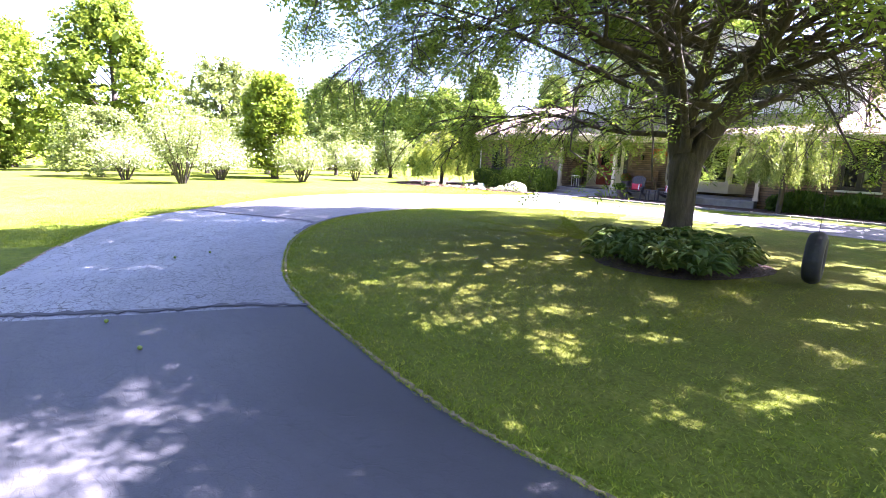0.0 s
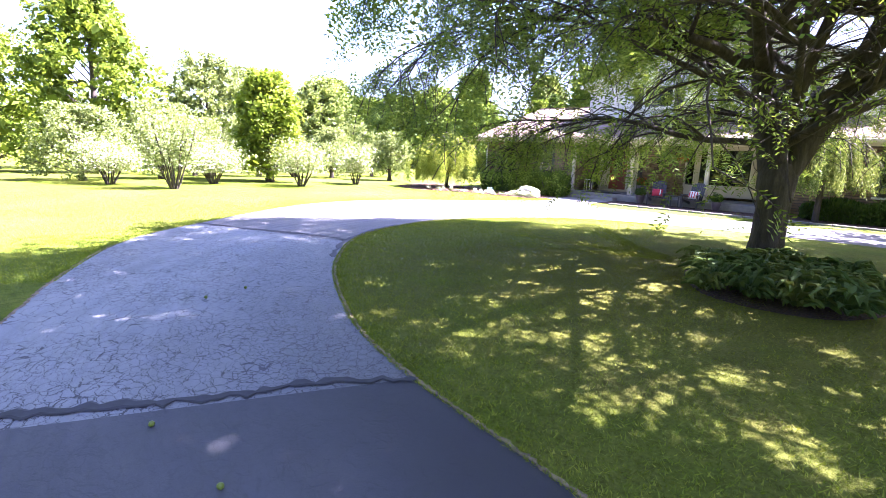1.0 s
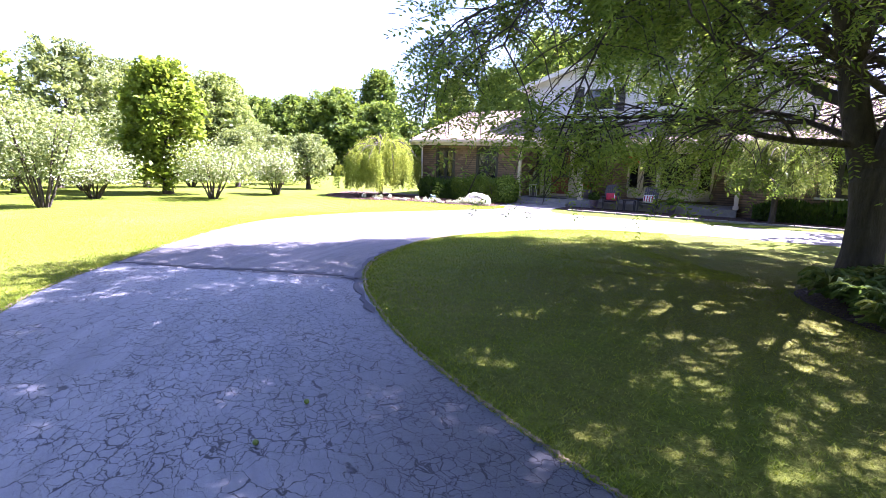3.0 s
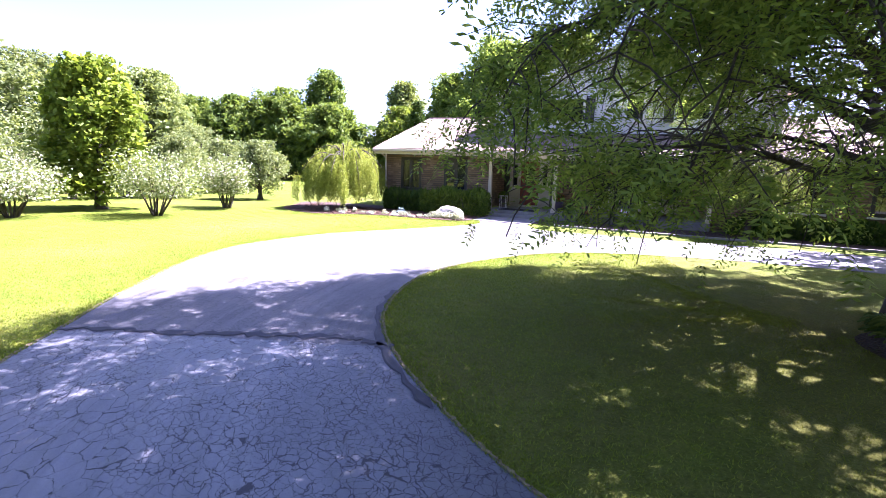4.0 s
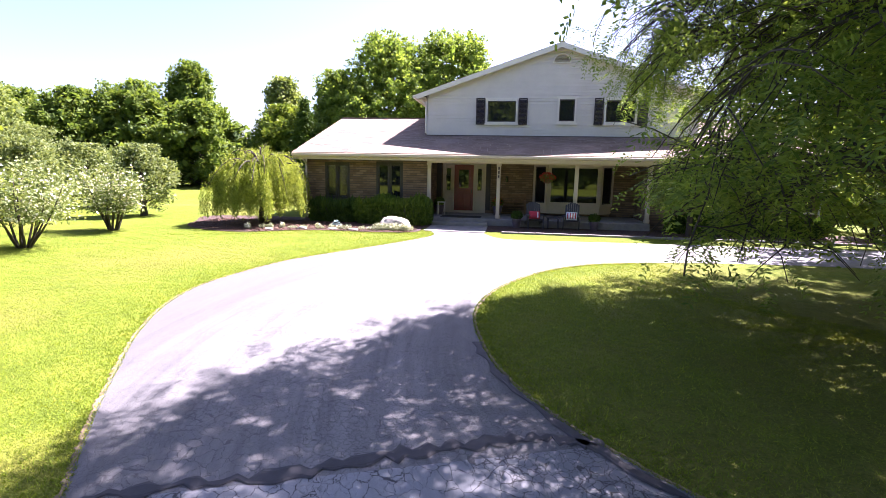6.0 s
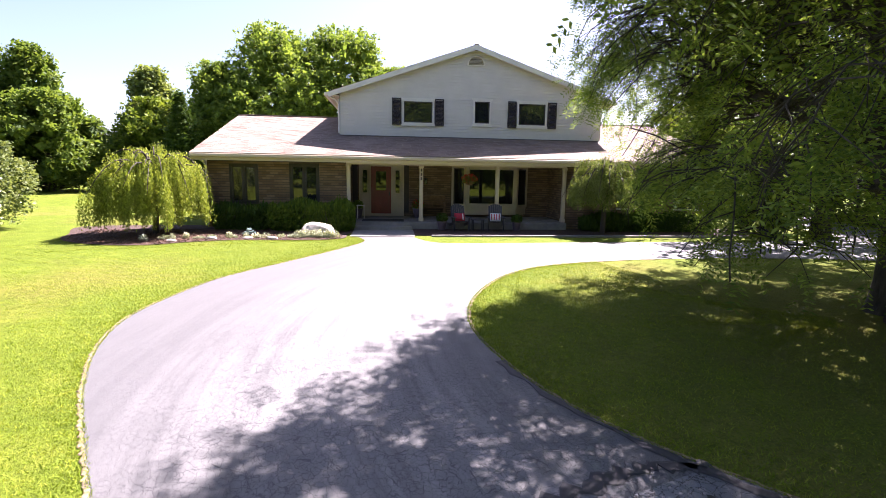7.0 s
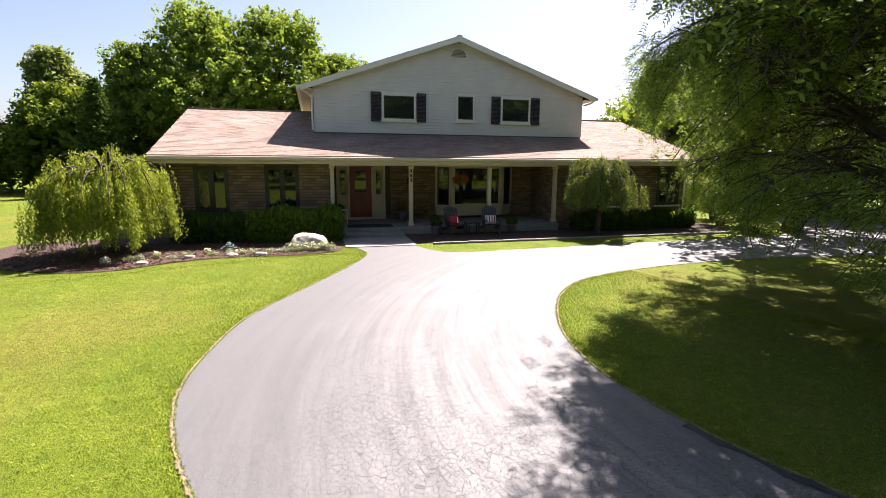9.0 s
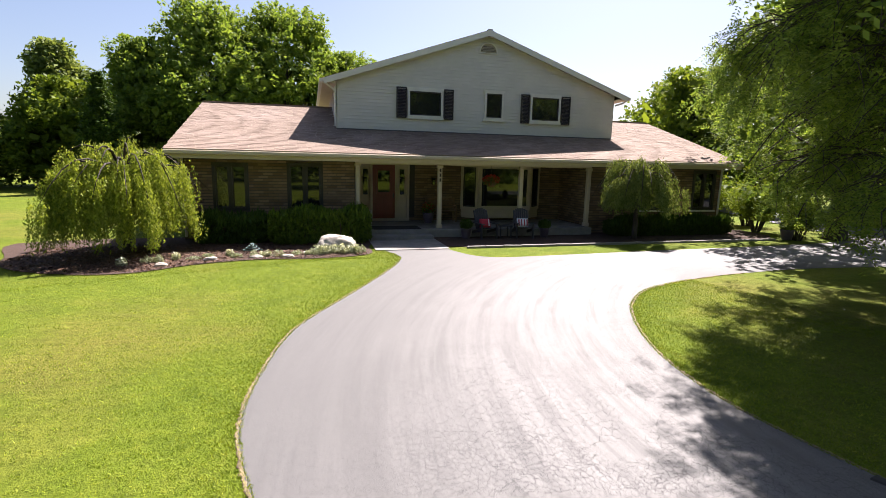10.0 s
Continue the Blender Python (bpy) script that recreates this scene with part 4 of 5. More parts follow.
    tagged(part("limb", tubes("limb", limbs, BARK, 7), tree, "dark winding limbs"), kind="stuff")
    tagged(part("branch", tubes("branch", lines[4 + len(limbs):], BARK, 3), tree), kind="stuff")
    # each frond: a midrib with paired leaflets
    base, way, big = [], [], []
    for t, high in twigs:
        for i in range(len(t) - 1):
            a, b = t[i][0], t[i + 1][0]
            if b.z < 1.05:
                continue
            for _ in range(5 if high else 6):
                big.append(1.5 if high else 1.0)
                f = rng.random()
                base.append(a.lerp(b, f))
                w = (b - a).normalized() * 0.5 + V((rng.gauss(0, 0.6), rng.gauss(0, 0.6), rng.gauss(-0.14, 0.24)))
                way.append(w.normalized())
    base, way, big = np.array(base), np.array(way), np.array(big)
    az, rr, high = np.degrees(np.arctan2(base[:, 1], base[:, 0])) % 360, np.hypot(base[:, 0], base[:, 1]), big > 1.1
    # the outline: low on the south side, lifted and drawn in over the drive to the north-west
    reach = np.interp(az, *SPREAD)
    west = np.clip(1 - np.abs(az - 140) / 70, 0, 1) ** 0.5
    reach -= west * np.clip((4.0 - base[:, 2]) / 1.6, 0, 1) * 1.6
    keep = (rr < reach) | (base[:, 2] > 6.5)
    keep &= base[:, 2] > 1.05 + 1.1 * west * np.clip(rr / 4 - 0.6, 0, 1)
    # the top is rounded off evenly, ragged at the rim
    sx, sy = base[:, 0] - 0.472 * base[:, 2] + 4.45, base[:, 1] - 0.604 * base[:, 2] + 5.2
    sa = np.degrees(np.arctan2(sy, sx)) % 360
    rim = np.interp(sa, *RIM) + 0.3 * np.sin(np.radians(sa) * 23) + 0.25 * np.sin(np.radians(sa) * 41 + 1) + nr.normal(size=len(sa)) * 0.12
    keep &= np.hypot(sx, sy) < rim
    # clumps and gaps, through which flecks of sun reach the ground
    gap = np.sin(sx * 4.3 + 1.6 * np.sin(sy * 2.3)) + np.sin(sy * 4.9 + 1.9 * np.sin(sx * 1.9)) + 0.7 * np.sin(sx * 7.1 - sy * 6.3)
    edge = np.interp(sx + 0.1 * sy, [-9, -4, 2, 6], [1.9, 1.6, 0.7, 0.2])
    south = np.hypot(sx - 4, sy + 5.5) < 3
    keep &= gap < np.where(high, edge, edge + 0.3) + 1.1 * south
    clump = np.sin(base[:, 0] * 2.9 + 1.3 * np.sin(base[:, 2] * 2.1)) + np.sin(base[:, 1] * 3.1 + 1.7 * np.sin(base[:, 0] * 1.7)) + np.sin(base[:, 2] * 3.7 + base[:, 0])
    keep &= south | np.where(high, (rr > 5) | (clump < 0.7), clump < 0.5)
    # few leaves inside the crown, between the bare limbs
    inner = (base[:, 2] > 3.2) & (base[:, 2] < 9) & (rr < 5.6)
    leafy = np.interp(az, [95, 110, 160, 172, 208, 218, 255, 268], [0.24, 0.6, 0.6, 0.2, 0.2, 0.6, 0.6, 0.24])
    keep &= ~inner | (nr.random(len(inner)) < leafy)
    keep &= (base[:, 2] > 4.5) | (rr > 3.2) | (nr.random(len(inner)) < 0.3)
    keep &= (base[:, 2] > 5.5) | (az < 258) | (az > 305) | (nr.random(len(inner)) < 0.68)
    # the south-west side stands open, so that the limbs show
    keep &= (base[:, 2] < 2.6) | (base[:, 2] > 7.5) | (rr > 4.4) | (az < 192) | (az > 268) | (nr.random(len(inner)) < 0.4)
    base, way, big, high, south = base[keep], way[keep], big[keep], high[keep], south[keep]
    # fuller on the south-west and north-west sides
    az, rr = np.degrees(np.arctan2(base[:, 1], base[:, 0])) % 360, np.hypot(base[:, 0], base[:, 1])
    full = (((az > 212) & (az < 262)) | ((az > 118) & (az < 168))) & (rr > 3) & (base[:, 2] > 2.2) & (base[:, 2] < 6.5)
    weight = np.where(south, 1.5, np.where(full, 1.9, 1.0))
    share = weight * np.where(high, 33000 / weight[high].sum(), 30000 / weight[~high].sum())
    keep = nr.random(len(base)) < share
    base, way, big = base[keep], way[keep], big[keep]
    pts = []
    for pick, pairs, blade, width in ((big > 1.1, 4, 0.33, 0.08), (big < 1.1, 5, 0.25, 0.06)):
        o0, w0 = base[pick], way[pick]
        nf = len(o0)
        side = np.cross(w0, nr.normal(size=(nf, 3)) * 0.45 + [0, 0, 1])
        side /= np.linalg.norm(side, axis=1, keepdims=True)
        length = (nr.uniform(0.18, 0.34, nf) * big[pick])[:, None]
        for i in range(pairs):
            for s in (-1, 1):
                o = o0 + w0 * length * ((i + 0.6) / pairs) - np.array([0, 0, 1]) * length * 0.25 * ((i + 0.5) / pairs) ** 2
                l = side * s * length * blade + w0 * length * 0.14 + nr.normal(size=(nf, 3)) * 0.012
                w = w0 * length * width
                pts.append(np.stack([o, o + l * 0.5 - w, o + l, o + l * 0.5 + w], 1))
    part("crown", quads("crown", np.concatenate(pts), 4, LEAF_LOCUST), tree, "fine feathery green leaves")
    tree.scale = (0.9, 0.9, 0.9)


def crown_tree(name, x, y, height, radius, seed, leaf, label, clear=0.15, shape=1.0, dens=1.0, size=0.2, category="tree", lobes=34, group="", dense=False):
    """A broad tree: trunk, limbs to each lobe of the crown, and loose leaves in clumps about the lobes."""
    rng, nr = random.Random(seed), np.random.default_rng(seed)
    z = relief(x, y)
    tree = thing(name, x, y, z - 0.05, label, category, group)
    tr = height * 0.018 + 0.05
    top = Vector((rng.uniform(-0.3, 0.3), rng.uniform(-0.3, 0.3), height * 0.82))
    main = [(Vector((top.x * t**2, top.y * t**2, top.z * t)), tr * (1.3 - 1.15 * t) if t else tr * 1.7) for t in np.linspace(0, 1, 9)]
    lines, cs = [main], []
    for i in range(lobes):
        t = (i + 0.5) / lobes
        zc = height * (clear + (0.97 - clear) * t)
        u = (zc / height - clear) / (1 - clear)
        prof = math.sin(math.pi * min(1, (0.12 + 0.88 * u) ** (0.75 * shape))) ** 0.6
        a = i * 2.399 + rng.uniform(-0.4, 0.4)
        rr = radius * prof * rng.uniform(0.45, 0.95)
        c = Vector((math.cos(a) * rr, math.sin(a) * rr, zc))
        lines.append(curve_line(Vector((top.x * 0.2, top.y * 0.2, max(height * clear * 0.8, zc * 0.75 - rr * 0.25))), c - Vector((0, 0, zc * 0.75 - rr * 0.3)), rr * 1.05, tr * 0.35 * (1 - 0.6 * t), 0.015, 4, rng, 0.1))
        br = radius * rng.uniform(0.26, 0.46) * (0.55 + 0.45 * prof)
        n = int(250 * dens * rng.uniform(0.7, 1.3))
        cl = blob_points(max(6, n // 14), nr, c, (br, br, br * 0.78), 0.55)
        cs.append(np.repeat(cl, 14, 0) + nr.normal(size=(len(cl) * 14, 3)) * size * 1.25)
    part("trunk", tubes("trunk", lines, BARK, 6), tree, "dark trunk and limbs")
    c = np.concatenate(cs)
    c = c[c[:, 2] > 0.15]
    c[:, 2] = np.where(c[:, 2] > height, 2 * height - c[:, 2], c[:, 2])
    if dense:
        # the shaded heart of each clump
        k = c[nr.random(len(c)) < 0.12]
        hub = np.array([0, 0, height * 0.5])
        part("inner_leaves", leaves("inner_leaves", hub + (k - hub) * 0.86, size * 2.6, leaf, nr, 0.9, 0.7, 0.2), tree)
    part("crown", leaves("crown", c, size, leaf, nr, 0.9, 0.6, 0.2), tree)
    return tree


def conifer(x, y, height, radius, seed, leaf, label, low=0.02):
    rng, nr = random.Random(seed), np.random.default_rng(seed)
    tree = thing("conifer", x, y, relief(x, y) - 0.05, label, "conifer", "evergreens behind the house")
    lines = [[(Vector((0, 0, height * t)), 0.02 * height * (1.02 - t)) for t in np.linspace(0, 1, 6)]]
    cs = []
    n = 90
    for i in range(n):
        t = low + (0.98 - low) * i / n
        a, r = i * 2.399, radius * (1 - t) ** 0.8 * rng.uniform(0.75, 1.1) + 0.05
        p = Vector((0, 0, height * t))
        b = curve_line(p, Vector((math.cos(a), math.sin(a), 0.15)), r, 0.03, 0.006, 4, rng, 0.05, sag=0.25)
        lines.append(b)
        for q, _ in b[1:]:
            k = int(26 + 50 * r / radius)
            cs.append(np.array(q) + nr.normal(size=(k, 3)) * [0.14 + r * 0.1, 0.14 + r * 0.1, 0.13])
    part("trunk", tubes("trunk", lines, BARK, 5), tree)
    part("crown", leaves("crown", np.concatenate(cs), 0.13, leaf, nr, 0.7, 0.4), tree)


def weeping(x, y, height, radius, seed, leaf, label, low, strands=900, lean=(0, 0)):
    """A grafted weeping tree: a short trunk, arching ribs, and hanging leafy strands."""
    rng, nr = random.Random(seed), np.random.default_rng(seed)
    tree = thing("weeping_tree", x, y, 0.0, label, "tree")
    h0 = height * 0.72
    lines = [curve_line(Vector((0, 0, -0.05)), Vector((lean[0], lean[1], 1)), h0, 0.11, 0.07, 6, rng, 0.06)]
    top = lines[0][-1][0]
    pts, ups = [], []
    for i in range(46):
        a = i * 2.399
        r = radius * min(0.97, math.sqrt((i + 0.5) / 46) * rng.uniform(0.85, 1.1))
        rise = (height - h0) * rng.uniform(0.45, 1.2)
        rib = []
        for t in np.linspace(0, 1, 8):
            zz = rise * (1.0 if i % 5 else 1.15) * math.sin(min(1, t * 1.25) * math.pi * 0.5) - max(0, t - 0.3) ** 2 * rise * 4.2 * (r / radius) ** 1.5
            rib.append((top + Vector((math.cos(a) * r * t, math.sin(a) * r * t, zz)), 0.035 * (1 - t) + 0.006))
        lines.append(rib)
    ribs = lines[1:]
    strand_lines = []
    tufts = []
    for i in range(strands // 15):
        rib = ribs[int(rng.random() ** 0.7 * len(ribs)) % len(ribs)]
        k = rng.uniform(2.5, 6.99)
        tufts.append((rib[int(k)][0].lerp(rib[int(k) + 1][0], k - int(k)), rng.random()))
    for i in range(strands):
        p, drop = tufts[i % len(tufts)]
        p = p + Vector((rng.gauss(0, 0.085), rng.gauss(0, 0.085), rng.gauss(0, 0.06)))
        out = Vector((p.x, p.y, 0)).length / radius
        end = low + min(1, max(0, 0.4 * drop + 0.45 * rng.random())) ** 1.5 * (p.z - low) * (0.75 if out > 0.6 else 0.95)
        ln = max(0.2, p.z - end)
        m = int(ln / 0.024)
        t = np.linspace(0, 1, m)[:, None]
        drift = Vector((p.x, p.y, 0)).normalized() * 0.14 * ln if out > 0.1 else Vector((0, 0, 0))
        pts.append(np.array(p) + np.array([drift.x, drift.y, -ln]) * t ** [0.7, 0.7, 1.0] + nr.normal(size=(m, 3)) * 0.035)
    part("trunk", tubes("trunk", lines, BARK, 6), tree, "crooked grey trunk and arching ribs")
    c = np.concatenate(pts)
    n = len(c)
    a = nr.normal(size=(n, 3)) * [0.45, 0.45, 0.2] + [0, 0, -0.8]
    a /= np.linalg.norm(a, axis=1, keepdims=True)
    b = np.cross(a, nr.normal(size=(n, 3)))
    b /= np.linalg.norm(b, axis=1, keepdims=True)
    s = nr.uniform(0.026, 0.05, n)[:, None]
    part("crown", quads("crown", np.stack([c - a * s, c + b * s * 0.4, c + a * s, c - b * s * 0.4], 1), 4, leaf), tree, "hanging curtains of yellow-green leaves")


def bloom_shrub(x, y, height, radius, seed, white=0.5, leaf=None, label="multi-stemmed shrub with white blossom on the lawn"):
    rng, nr = random.Random(seed), np.random.default_rng(seed)
    sh = thing("flowering_shrub", x, y, relief(x, y) - 0.03, label, "shrub", "shrubs on the far lawn")
    lines, c = [], []
    for i in range(13):
        a = i * 2.399
        d = Vector((math.cos(a) * rng.uniform(0.3, 1) * radius / height, math.sin(a) * rng.uniform(0.3, 1) * radius / height, 1))
        b = curve_line(Vector((math.cos(a) * 0.12, math.sin(a) * 0.12, 0)), d, height * rng.uniform(0.8, 1.05), 0.035, 0.008, 7, rng, 0.12)
        lines.append(b)
        for q, _ in b[3:]:
            c.append(np.array(q) + nr.normal(size=(95, 3)) * [0.27 * radius, 0.27 * radius, 0.24])
    c = np.concatenate(c)
    c = c[c[:, 2] > height * 0.33]
    w = nr.random(len(c)) < white * 0.5
    part("stem", tubes("stem", lines, BARK, 5), sh)
    part("leaves", leaves("leaves", c[~w], 0.052, leaf or LEAF_GREY, nr, 1, 0.5), sh)
    if w.any():
        part("blossom", leaves("blossom", c[w], 0.042, PETAL, nr, 1, 0.7), sh, "clusters of white blossom")


locust()
weeping(-21.35, 22.9, 2.95, 2.3, 5, LEAF_WEEP, "low weeping tree with yellow-green trailing branches", 0.3, 1500)
weeping(-4.85, 23.5, 3.0, 1.8, 6, LEAF_MULBERRY, "small grafted weeping tree before the brick wall", 0.95, 800)
# the woods and garden trees round the lawn: kind, x, y, height, radius, leaf, foot of the crown
OAK, POPLAR, FRUIT = "tall broad oak in full leaf behind the house", "tall dark tree at the wood's edge", "small grey-green fruit tree on the lawn"
BROAD = [
    (-29.8, 57, 12.6, 4.8, LEAF_OAK, 0.08, OAK), (-25, 58.5, 16.8, 6.6, LEAF_OAK, 0.1, OAK), (-18.6, 59.5, 17.2, 6.8, LEAF_OAK, 0.1, OAK), (-12.6, 60.5, 13.6, 5.5, LEAF_OAK, 0.1, OAK),
    (-58.5, 46, 9.2, 4.6, LEAF_DARK, 0.03, POPLAR), (-52.6, 47, 9.2, 3.6, LEAF_DARK, 0.03, POPLAR), (-48.8, 50.4, 10.4, 4.6, LEAF_DARK, 0.03, POPLAR), (-46.2, 55, 13.2, 3.3, LEAF_DARK, 0.03, POPLAR), (-42.8, 51.5, 8.6, 4.6, LEAF_DARK, 0.02, POPLAR), (-35.5, 56, 8.8, 4.4, LEAF_MID, 0.03, POPLAR),
    (-27.6, 15.8, 5.7, 1.75, LEAF_YELLOW, 0.14, "young yellow-green maple standing on the far lawn"),
    (-51.5, 22.5, 10.4, 5.0, LEAF_GREY, 0.06, "tall grey-green tree at the lawn's edge"), (-56, 29, 10.4, 4.5, LEAF_GREY, 0.06, "tall grey-green tree at the lawn's edge"), (-45, 30.4, 8.8, 3.6, LEAF_PALE, 0.06, "tall pale willow-like tree at the lawn's edge"), (-52.4, 37.4, 10.0, 3.2, LEAF_PALE, 0.06, "tall pale willow-like tree at the lawn's edge"),
    (-40.8, 11.2, 11.6, 3.9, LEAF_MID, 0.04, "big dense maple clothed to the ground"), (-52, 6.4, 11, 5.6, LEAF_YELLOW, 0.05, "pale sunlit tree at the lawn's edge"), (-44, 3.2, 8.4, 4.6, LEAF_MID, 0.03, "rounded tree at the lawn's edge"), (-38, -2.5, 9, 4.4, LEAF_MID, 0.03, "rounded tree at the lawn's edge"),
    (-27.6, 24.2, 3.2, 1.4, LEAF_GREY, 0.22, FRUIT), (-33.5, 18.2, 4.2, 2.2, LEAF_GREY, 0.15, FRUIT), (-31.5, 22.4, 3.4, 1.8, LEAF_GREY, 0.15, FRUIT), (-31, 11.6, 3.9, 2.0, LEAF_GREY, 0.15, FRUIT), (-35, 14.8, 3.6, 2.4, LEAF_GREY, 0.1, FRUIT), (-33.5, 27.5, 3.4, 1.9, LEAF_GREY, 0.12, FRUIT), (-30, 8, 3.4, 2.0, LEAF_GREY, 0.12, FRUIT), (-38.5, 22, 4.4, 2.8, LEAF_GREY, 0.08, FRUIT), (-40, 31, 4.6, 2.8, LEAF_GREY, 0.08, FRUIT),
    (13.9, 45, 10.38, 4.74, LEAF_MID, 0.05, "leafy tree beyond the end of the house"), (9.2, 37.4, 9.52, 4.27, LEAF_MID, 0.1, "leafy tree beyond the end of the house"), (17.2, 31.7, 12.35, 5.22, LEAF_YELLOW, 0.12, "sunlit leafy tree beyond the drive"), (12, 28.5, 10.26, 3.79, LEAF_YELLOW, 0.16, "sunlit leafy tree beyond the drive"), (21.9, 23.2, 13.11, 5.69, LEAF_YELLOW, 0.12, "sunlit leafy tree beyond the drive"), (23.7, 13.8, 12.85, 5.69, LEAF_MID, 0.1, "leafy tree beyond the drive"), (18.6, 40.2, 12.61, 5.22, LEAF_DARK, 0.05, "leafy tree beyond the drive"), (-13.5, -4.0, 12, 5.0, LEAF_DARK, 0.36, "tall leafy tree beside the drive"),
]
for i, (x, y, h, r, leaf, foot, label) in enumerate(BROAD):
    if h <= 5:
        lobes, size, dens = 26, 0.065, 1.5
    elif label == OAK:
        lobes, size, dens = 60, 0.15, 2.0
    elif x > 5:
        lobes, size, dens = 46, 0.15, 1.1
    elif y < 0:
        lobes, size, dens = 46, 0.24, 0.5
    elif y > 45:
        lobes, size, dens = 46, 0.17, 1.3
    else:
        lobes, size, dens = 46, 0.12, 1.4 if r > 3 else 1.0
    crown_tree("tree", x, y, h, r, 300 + i, leaf, label, foot, lobes=lobes, size=size, dens=dens, group="trees round the lawn", dense=h > 7)
# unseen row, added to keep low southern sky light off the porch
for i in range(9):
    crown_tree("tree", -48 + i * 9.5, -24 - 3 * (i * 7 % 3), 15 + i * 5 % 4, 6.0, 380 + i, LEAF_DARK, "tall leafy tree added out of view to screen the southern sky", 0.04, lobes=24, size=0.6, dens=0.25, group="trees across the road")
# a darker leaf than the big locust's stands in for this crown's own shade
crown_tree("tree", 3.5, 22.4, 12.28, 4.74, 350, LEAF_DARK, "tall locust by the drive past the house, its leaf darkened for shade", 0.2, lobes=40, size=0.13, dens=1.6, group="trees round the lawn")
# added outside the view, only to cast dappled shade near the start
crown_tree("tree", 4.0, 8.2, 9.5, 4.3, 351, LEAF_MID, "leafy tree added out of view to shade the near drive", 0.45, lobes=34, dens=0.28, group="trees round the lawn")
conifer(-31.1, 50.0, 8.8, 2.2, 41, LEAF_CONIFER, "slim pointed arborvitae behind the lawn")
crown_tree("tree", -37.1, 58.5, 12.2, 3.3, 352, LEAF_PALE, "tall pale feathery tree behind the lawn", 0.05, lobes=44, size=0.2, dens=1.6, shape=0.7, group="trees round the lawn")
for i, (x, y, h, r, w) in enumerate(((-24.2, 15.6, 2.1, 1.4, 0.3), (-24.9, 19.4, 1.9, 1.0, 0.35), (-26.6, 12.4, 1.7, 1.2, 0.6), (-24.0, 9.8, 2.9, 1.1, 0.12), (-31.3, 14.2, 2.2, 1.4, 0.4), (-32.6, 20.2, 2.0, 1.5, 0.4), (-27.2, 8.4, 1.8, 1.2, 0.5))):
    bloom_shrub(x, y, h, r, 500 + i, w)


def far_woods():
    """A distant belt of leafy woods that closes the lawn all round, too far to pick apart."""
    nr, rng = np.random.default_rng(9), random.Random(9)
    cs, trunks = [], []
    for i in range(170):
        a = 2 * math.pi * i / 170
        d = rng.uniform(92, 118)
        x, y, h = -10 + math.cos(a) * d, 14 + math.sin(a) * d, rng.uniform(6, 10)
        for k in range(7):
            c = (x + rng.gauss(0, 2.2), y + rng.gauss(0, 2.2), h * (0.06 + 0.13 * k))
            cs.append(blob_points(36, nr, c, (3.0, 3.0, 1.6), 0.4))
        trunks.append([(Vector((x, y, -0.5)), 0.25), (Vector((x, y, h * 0.8)), 0.08)])
    w = thing("woods", -10, 14, 0, "distant belt of mixed green woods round the lawn", "woods", kind="stuff")
    part("foliage", leaves("foliage", np.concatenate(cs) - [-10, 14, 0], 0.8, LEAF_DARK, nr, 0.9, 0.7), w)
    part("trunks", tubes("trunks", [[(p - Vector((-10, 14, 0)), r) for p, r in t] for t in trunks], BARK, 5), w)


far_woods()


# ---- the island's bed and swing ----
def tyre_swing():
    sw = thing("tyre_swing", -2.0, 10.75, 0.05, "black rubber tyre hanging as a swing from a rope", "tyre swing", turn=93)
    bm = bmesh.new()
    n, m, R, r = 40, 12, 0.265, 0.095
    ring = [[bm.verts.new(((R + r * math.cos(2 * math.pi * j / m) * 1.0) * math.cos(2 * math.pi * i / n), r * 1.15 * math.sin(2 * math.pi * j / m), 0.36 + (R + r * math.cos(2 * math.pi * j / m)) * math.sin(2 * math.pi * i / n))) for j in range(m)] for i in range(n)]
    for i in range(n):
        for j in range(m):
            f = bm.faces.new((ring[i][j], ring[(i + 1) % n][j], ring[(i + 1) % n][(j + 1) % m], ring[i][(j + 1) % m]))
            f.smooth = not (j in (11, 0) and i % 2)
    for i in range(n):
        for j in (11, 0, 1):
            if i % 2:
                v = ring[i][j]
                v.co.x *= 0.985
    bmesh.ops.recalc_face_normals(bm, faces=bm.faces[:])
    part("tyre", bm, sw, "", RUBBER)
    part("rope", tubes("rope", [[(Vector((0, 0, 0.68)), 0.004), (Vector((0.01, 0, 1.6)), 0.004), (Vector((0, 0.02, 3.3)), 0.004)]], BARK, 6), sw, "thin dark hanging rope")


